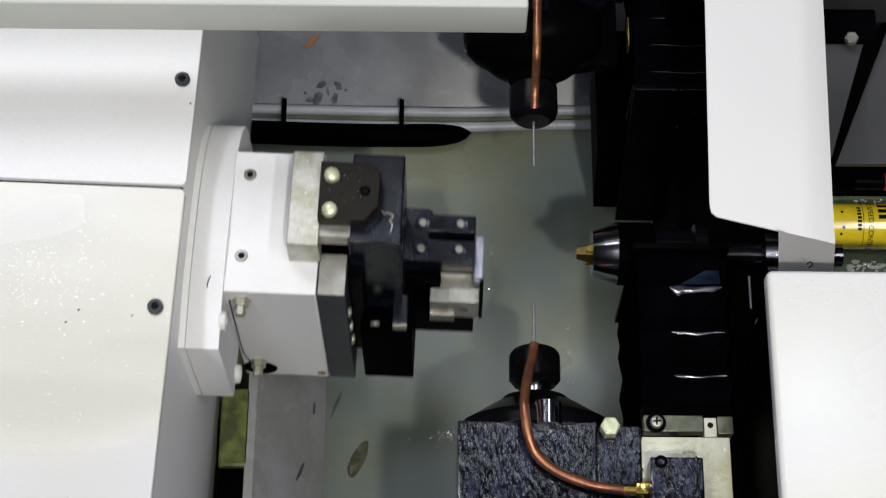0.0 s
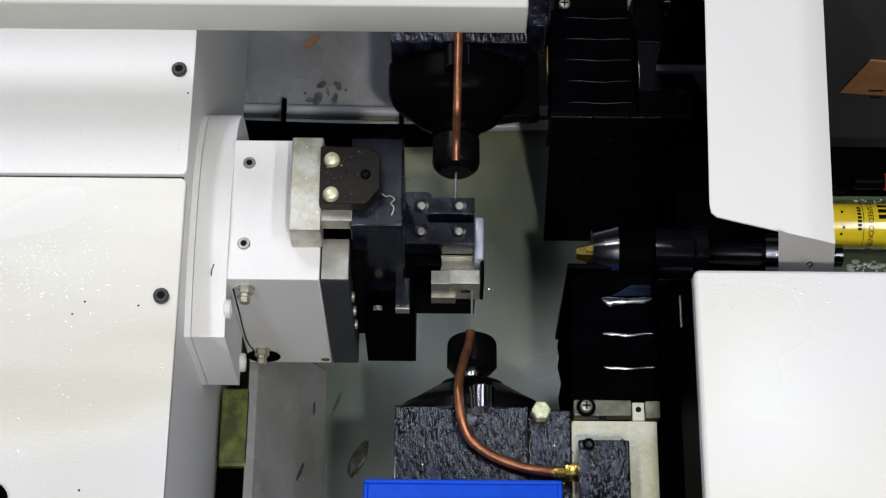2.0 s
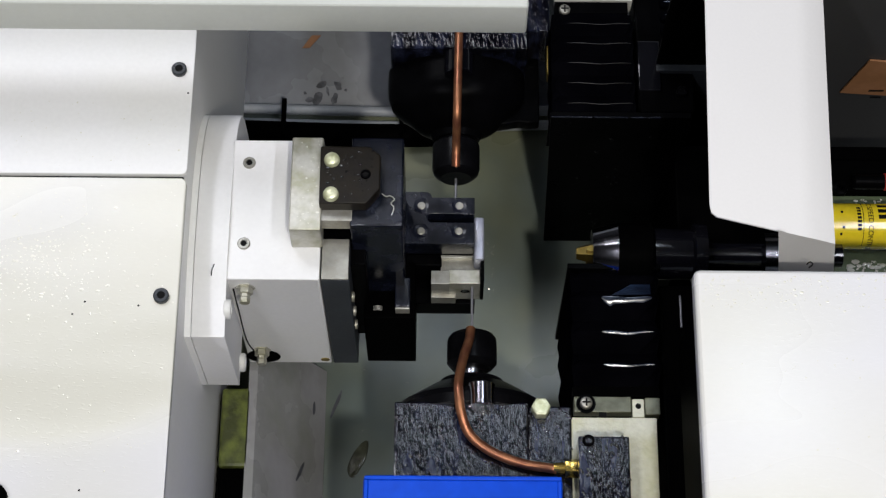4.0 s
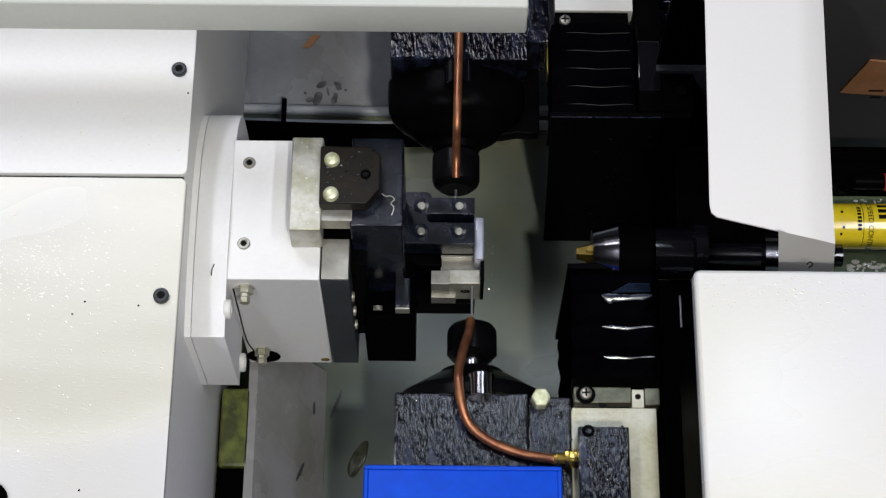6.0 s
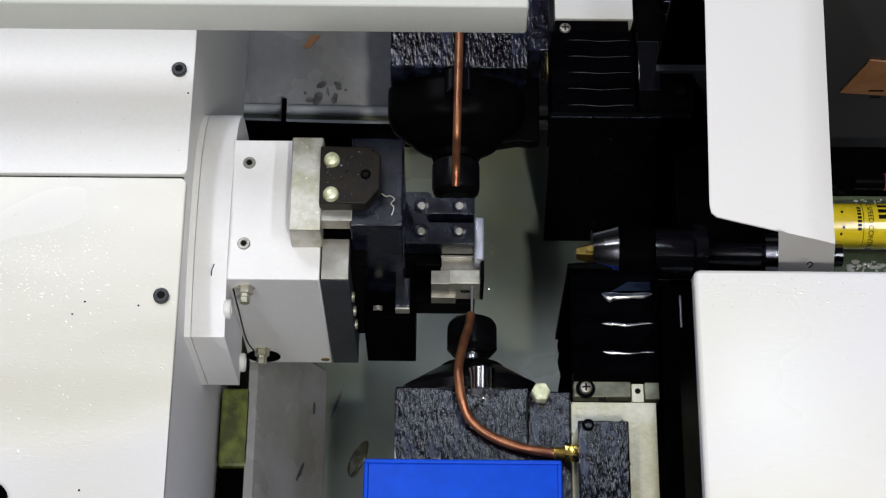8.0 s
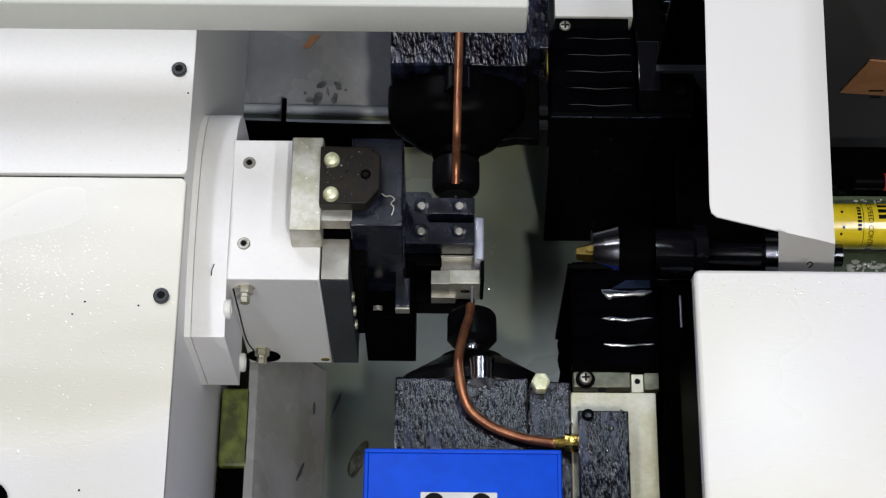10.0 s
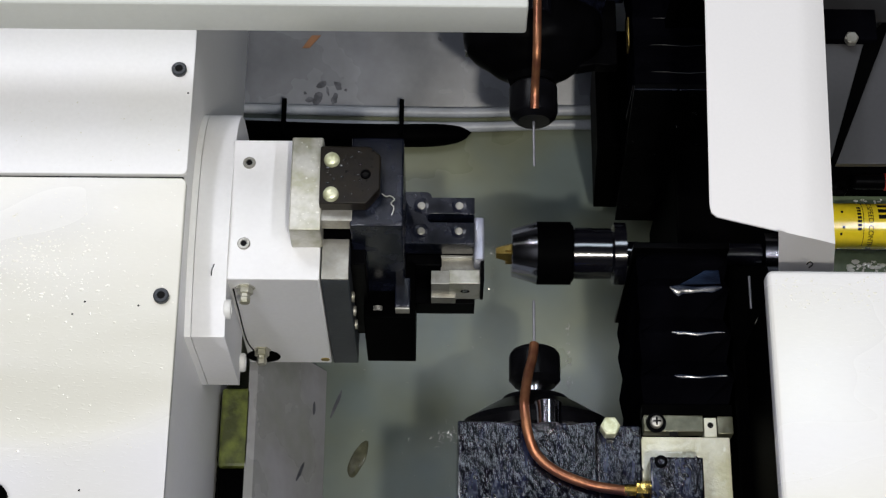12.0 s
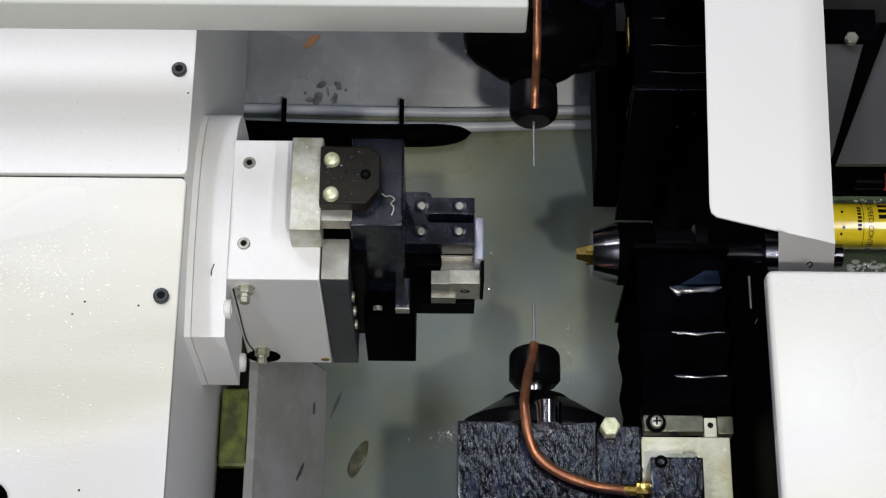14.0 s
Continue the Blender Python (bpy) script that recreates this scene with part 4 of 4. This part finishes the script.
tagged(part("oil_spatter", drops(150, spread(vx0 + 2, vx1 - 2, vy + 2, vy + 90), 55, 0.3, 1.3, 34, 0.38), DARKDROP, UHEAD, "oil drops"), kind="stuff")
tagged(part("oil_spatter", drops(26, spread(-120.5, -97.2, -29.2, 45.1), 112, 0.4, 1.3, 61), WETDROP, FIX, "oil drops"), kind="stuff")
tagged(part("oil_spatter", drops(60, spread(bx0 + 3, bx1 - 6, by0 + 3, by1 - 3), 122, 0.4, 1.1, 11), DARKDROP, FIX, "oil drops"), kind="stuff")
tagged(part("oil_spatter", drops(45, spread(jx0, jx0 + 20, jy0, jy1), -12, 0.4, 1.2, 12), DARKDROP, FIX, "oil drops"), kind="stuff")
tagged(part("oil_spatter", drops(70, spread(348.3, 420, -3.5 - 5, 1.8), -22, 0.8, 2.6, 13), WETDROP, None), "pale oil drops standing for glints on the green casting", "oil drops", kind="stuff")
tagged(part("oil_spatter", drops(16, spread(355.6, 400, 53.2, 60.8), -22, 0.8, 2.0, 14), WETDROP, None), "pale oil drops standing for glints on the green casting", "oil drops", kind="stuff")


def chips(count, where, z, size, seed):
    """Bent slivers of swarf."""
    rng = random.Random(seed)
    bm = bmesh.new()
    for _ in range(count):
        x, y = where(rng)
        a, l, w = rng.uniform(0, math.pi), size * rng.uniform(0.5, 1.6), size * rng.uniform(0.15, 0.35)
        c, s = math.cos(a), math.sin(a)
        vs = []
        for t, h in ((-1, 0.2), (0, rng.uniform(0.6, 1.4)), (1, 0.3)):
            for k in (-1, 1):
                vs.append(bm.verts.new((x + t * l * c - k * w * s, y + t * l * s + k * w * c, z + h)))
        bm.faces.new((vs[0], vs[1], vs[3], vs[2])), bm.faces.new((vs[2], vs[3], vs[5], vs[4]))
    return bm


bm = drops(60, spread(px0 + 8, px0 + 110, pz1 + 20, pz0 - 20), 0, 0.3, 1.2, 51)
for v in bm.verts:
    v.co = Vector((v.co.x, py - v.co.z, v.co.y))
tagged(part("oil_spatter", bm, DARKDROP, UCAR, "oil specks"), kind="stuff")
tagged(part("swarf", chips(26, cluster(4.8, -83.2, 9, 100), FLOOR, 1.8, 21), CHIP, None, smooth=False), "scattered bright metal swarf on the tray floor", "swarf", kind="stuff")
tagged(part("swarf", chips(40, spread(-120, 130, -170, 20), FLOOR, 1.2, 22), CHIP, None, smooth=False), "scattered bright metal swarf on the tray floor", "swarf", kind="stuff")
tagged(part("swarf", chips(26, spread(122.9, 126.3, -36.2, 34.7), FLOOR, 1.3, 23), CHIP, None, smooth=False), "line of bright swarf on the tray floor", "swarf", kind="stuff")
tagged(part("swarf", chips(14, spread(44.3, 52.1, 58.1, 119.6), FLOOR, 1.3, 24), CHIP, None, smooth=False), "line of bright swarf on the tray floor", "swarf", kind="stuff")
part("stuck_chip", tube([(-48.8, 0.6, 109), (-45.6, -2.3, 110), (-42, -1.3, 109), (-38.8, -4.7, 110), (-41.5, -7.7, 109), (-39.1, -12.1, 110), (-40.8, -18.5, 109)], 0.5, 6, 4), CHIP, FIX, "curled bright chip")

# ------------------------------------------------------------- movement
SHIFT_F = [(0, 0), (1.05, 0), (1.1, 0.04), (1.2, 0.17), (1.3, 0.455), (1.4, 0.69), (1.5, 0.85), (1.6, 0.975), (1.7, 1), (10.6, 1), (10.7, 0.96), (10.8, 0.78), (10.9, 0.48), (11, 0.187), (11.1, 0.06), (11.2, 0.015), (11.3, 0), (14, 0)]
SHIFT_R = [(0, 0), (1.05, 0), (1.1, 0.01), (1.2, 0.09), (1.3, 0.33), (1.4, 0.55), (1.5, 0.75), (1.6, 0.93), (1.7, 0.985), (1.8, 1), (10.85, 1), (10.9, 0.98), (11, 0.92), (11.1, 0.78), (11.2, 0.56), (11.3, 0.28), (11.4, 0.07), (11.5, 0), (14, 0)]
FEED_F = [(0, -0), (1.05, -0), (1.2, 3.2), (1.3, 11.8), (1.4, 17.8), (1.5, 22.9), (1.6, 26.1), (1.7, 26.9), (2, 26.9), (2.3, 29.3), (2.5, 29.8), (2.7, 28.8), (2.9, 26.9), (3, 26.9), (3.2, 27.9), (3.7, 31.7), (4, 29.8), (4.6, 38.4), (5.3, 41.8), (5.5, 42.8), (5.9, 43.2), (6, 37.9), (6.1, 35.5), (6.2, 31.7), (6.3, 28.8), (6.4, 32.7), (6.5, 35.5), (6.7, 41.8), (6.9, 45.2), (7, 47.6), (7.1, 48.1), (7.3, 50), (7.5, 51), (7.7, 52.4), (7.8, 48.6), (7.9, 43.2), (8, 42.8), (8.1, 39.9), (8.2, 31.2), (8.35, 27.9), (8.6, 36.5), (8.9, 43.2), (9.6, 49), (10.2, 51.5), (10.3, 44.2), (10.4, 33.1), (10.5, 17.9), (10.6, 16.9), (10.8, 13.4), (11, 3.9), (11.3, -0), (14, -0)]
FEED_R = [(0, 0), (1.05, 0), (1.2, -1.6), (1.3, -7.3), (1.4, -13.1), (1.5, -17.8), (1.6, -24.8), (1.7, -24.6), (2, -25.4), (2.6, -26), (2.8, -29.4), (3.2, -29.4), (4.2, -32.2), (5.3, -35.6), (5.5, -37.3), (5.7, -41.3), (5.9, -41.9), (6.1, -43), (6.3, -44.1), (6.4, -42.4), (6.5, -37.3), (6.7, -27.7), (6.8, -22.5), (6.9, -24.2), (7, -37.9), (7.1, -43.5), (7.3, -45.2), (7.5, -46.9), (7.7, -49.8), (8.2, -50.9), (9, -46.9), (10.2, -48.6), (10.3, -48.1), (10.5, -45.8), (10.6, -25.4), (10.7, -18.5), (10.8, -16.2), (10.9, -15.6), (11, -13.6), (11.1, -5.1), (11.2, -0.9), (11.3, 1), (11.4, 0.7), (11.5, 0), (14, 0)]
CHUCK_X = [(0, 0), (11.6, 0), (11.7, -19), (11.8, -57), (11.9, -61), (12.0, -68), (12.1, -74), (12.2, -77.5), (12.85, -78), (13.0, -72.5), (13.1, -56), (13.2, -24), (13.3, 0), (14, 0)]
TURN = [(0, -2.05), (0.0334, -1.25), (0.0667, -0.7), (0.1, -0.35), (0.2, -0.12), (0.3, -0.03), (0.4, 0), (14, 0)]


def at(rows, t):
    for (a, u), (b, v) in zip(rows, rows[1:]):
        if a <= t <= b:
            return u + (v - u) * (t - a) / (b - a) if b > a else v
    return rows[-1][1]


def times(*tables):
    return sorted({t for rows in tables for t, _ in rows})


def carry(ob, ts, where):
    base = ob.location.copy()
    walk(ob, [(t, Matrix.Translation(base + Vector(where(t)) * 0.001)) for t in ts])


def motions():
    for ob in (TURRET, FIX, WORK):
        base = ob.location.copy()
        walk(ob, [(t, Matrix.Translation(base) @ pose(0, 0, 0, 0, 0, a)) for t, a in TURN])
    f, r = times(SHIFT_F), times(SHIFT_R)
    ff, fr = times(SHIFT_F, FEED_F), times(SHIFT_R, FEED_R)
    carry(LBOX, f, lambda t: (-52.8 * at(SHIFT_F, t), 0, 0))
    for ob in (LCAR, LBEL):
        carry(ob, f, lambda t: (-51 * at(SHIFT_F, t), 0, -44.5 * at(SHIFT_F, t)))
    carry(LHEAD, ff, lambda t: (-51 * at(SHIFT_F, t), at(FEED_F, t), -44.5 * at(SHIFT_F, t)))
    for ob in (UCAR, UBEL):
        carry(ob, r, lambda t: (-67.5 * at(SHIFT_R, t), 0, -51.5 * at(SHIFT_R, t)))
    carry(UHEAD, fr, lambda t: (-67.5 * at(SHIFT_R, t), at(FEED_R, t), -51.5 * at(SHIFT_R, t)))
    for k, fold in enumerate(LFOLDS):
        carry(fold, times(FEED_F), lambda t: (0, at(FEED_F, t) * RIDGES[k], 0))
    for k, fold in enumerate(UFOLDS):
        carry(fold, times(FEED_R), lambda t: (0, at(FEED_R, t) * (k + 0.5) / UN, 0))
    carry(CHUCK, times(CHUCK_X), lambda t: (at(CHUCK_X, t), 0, 0))


motions()
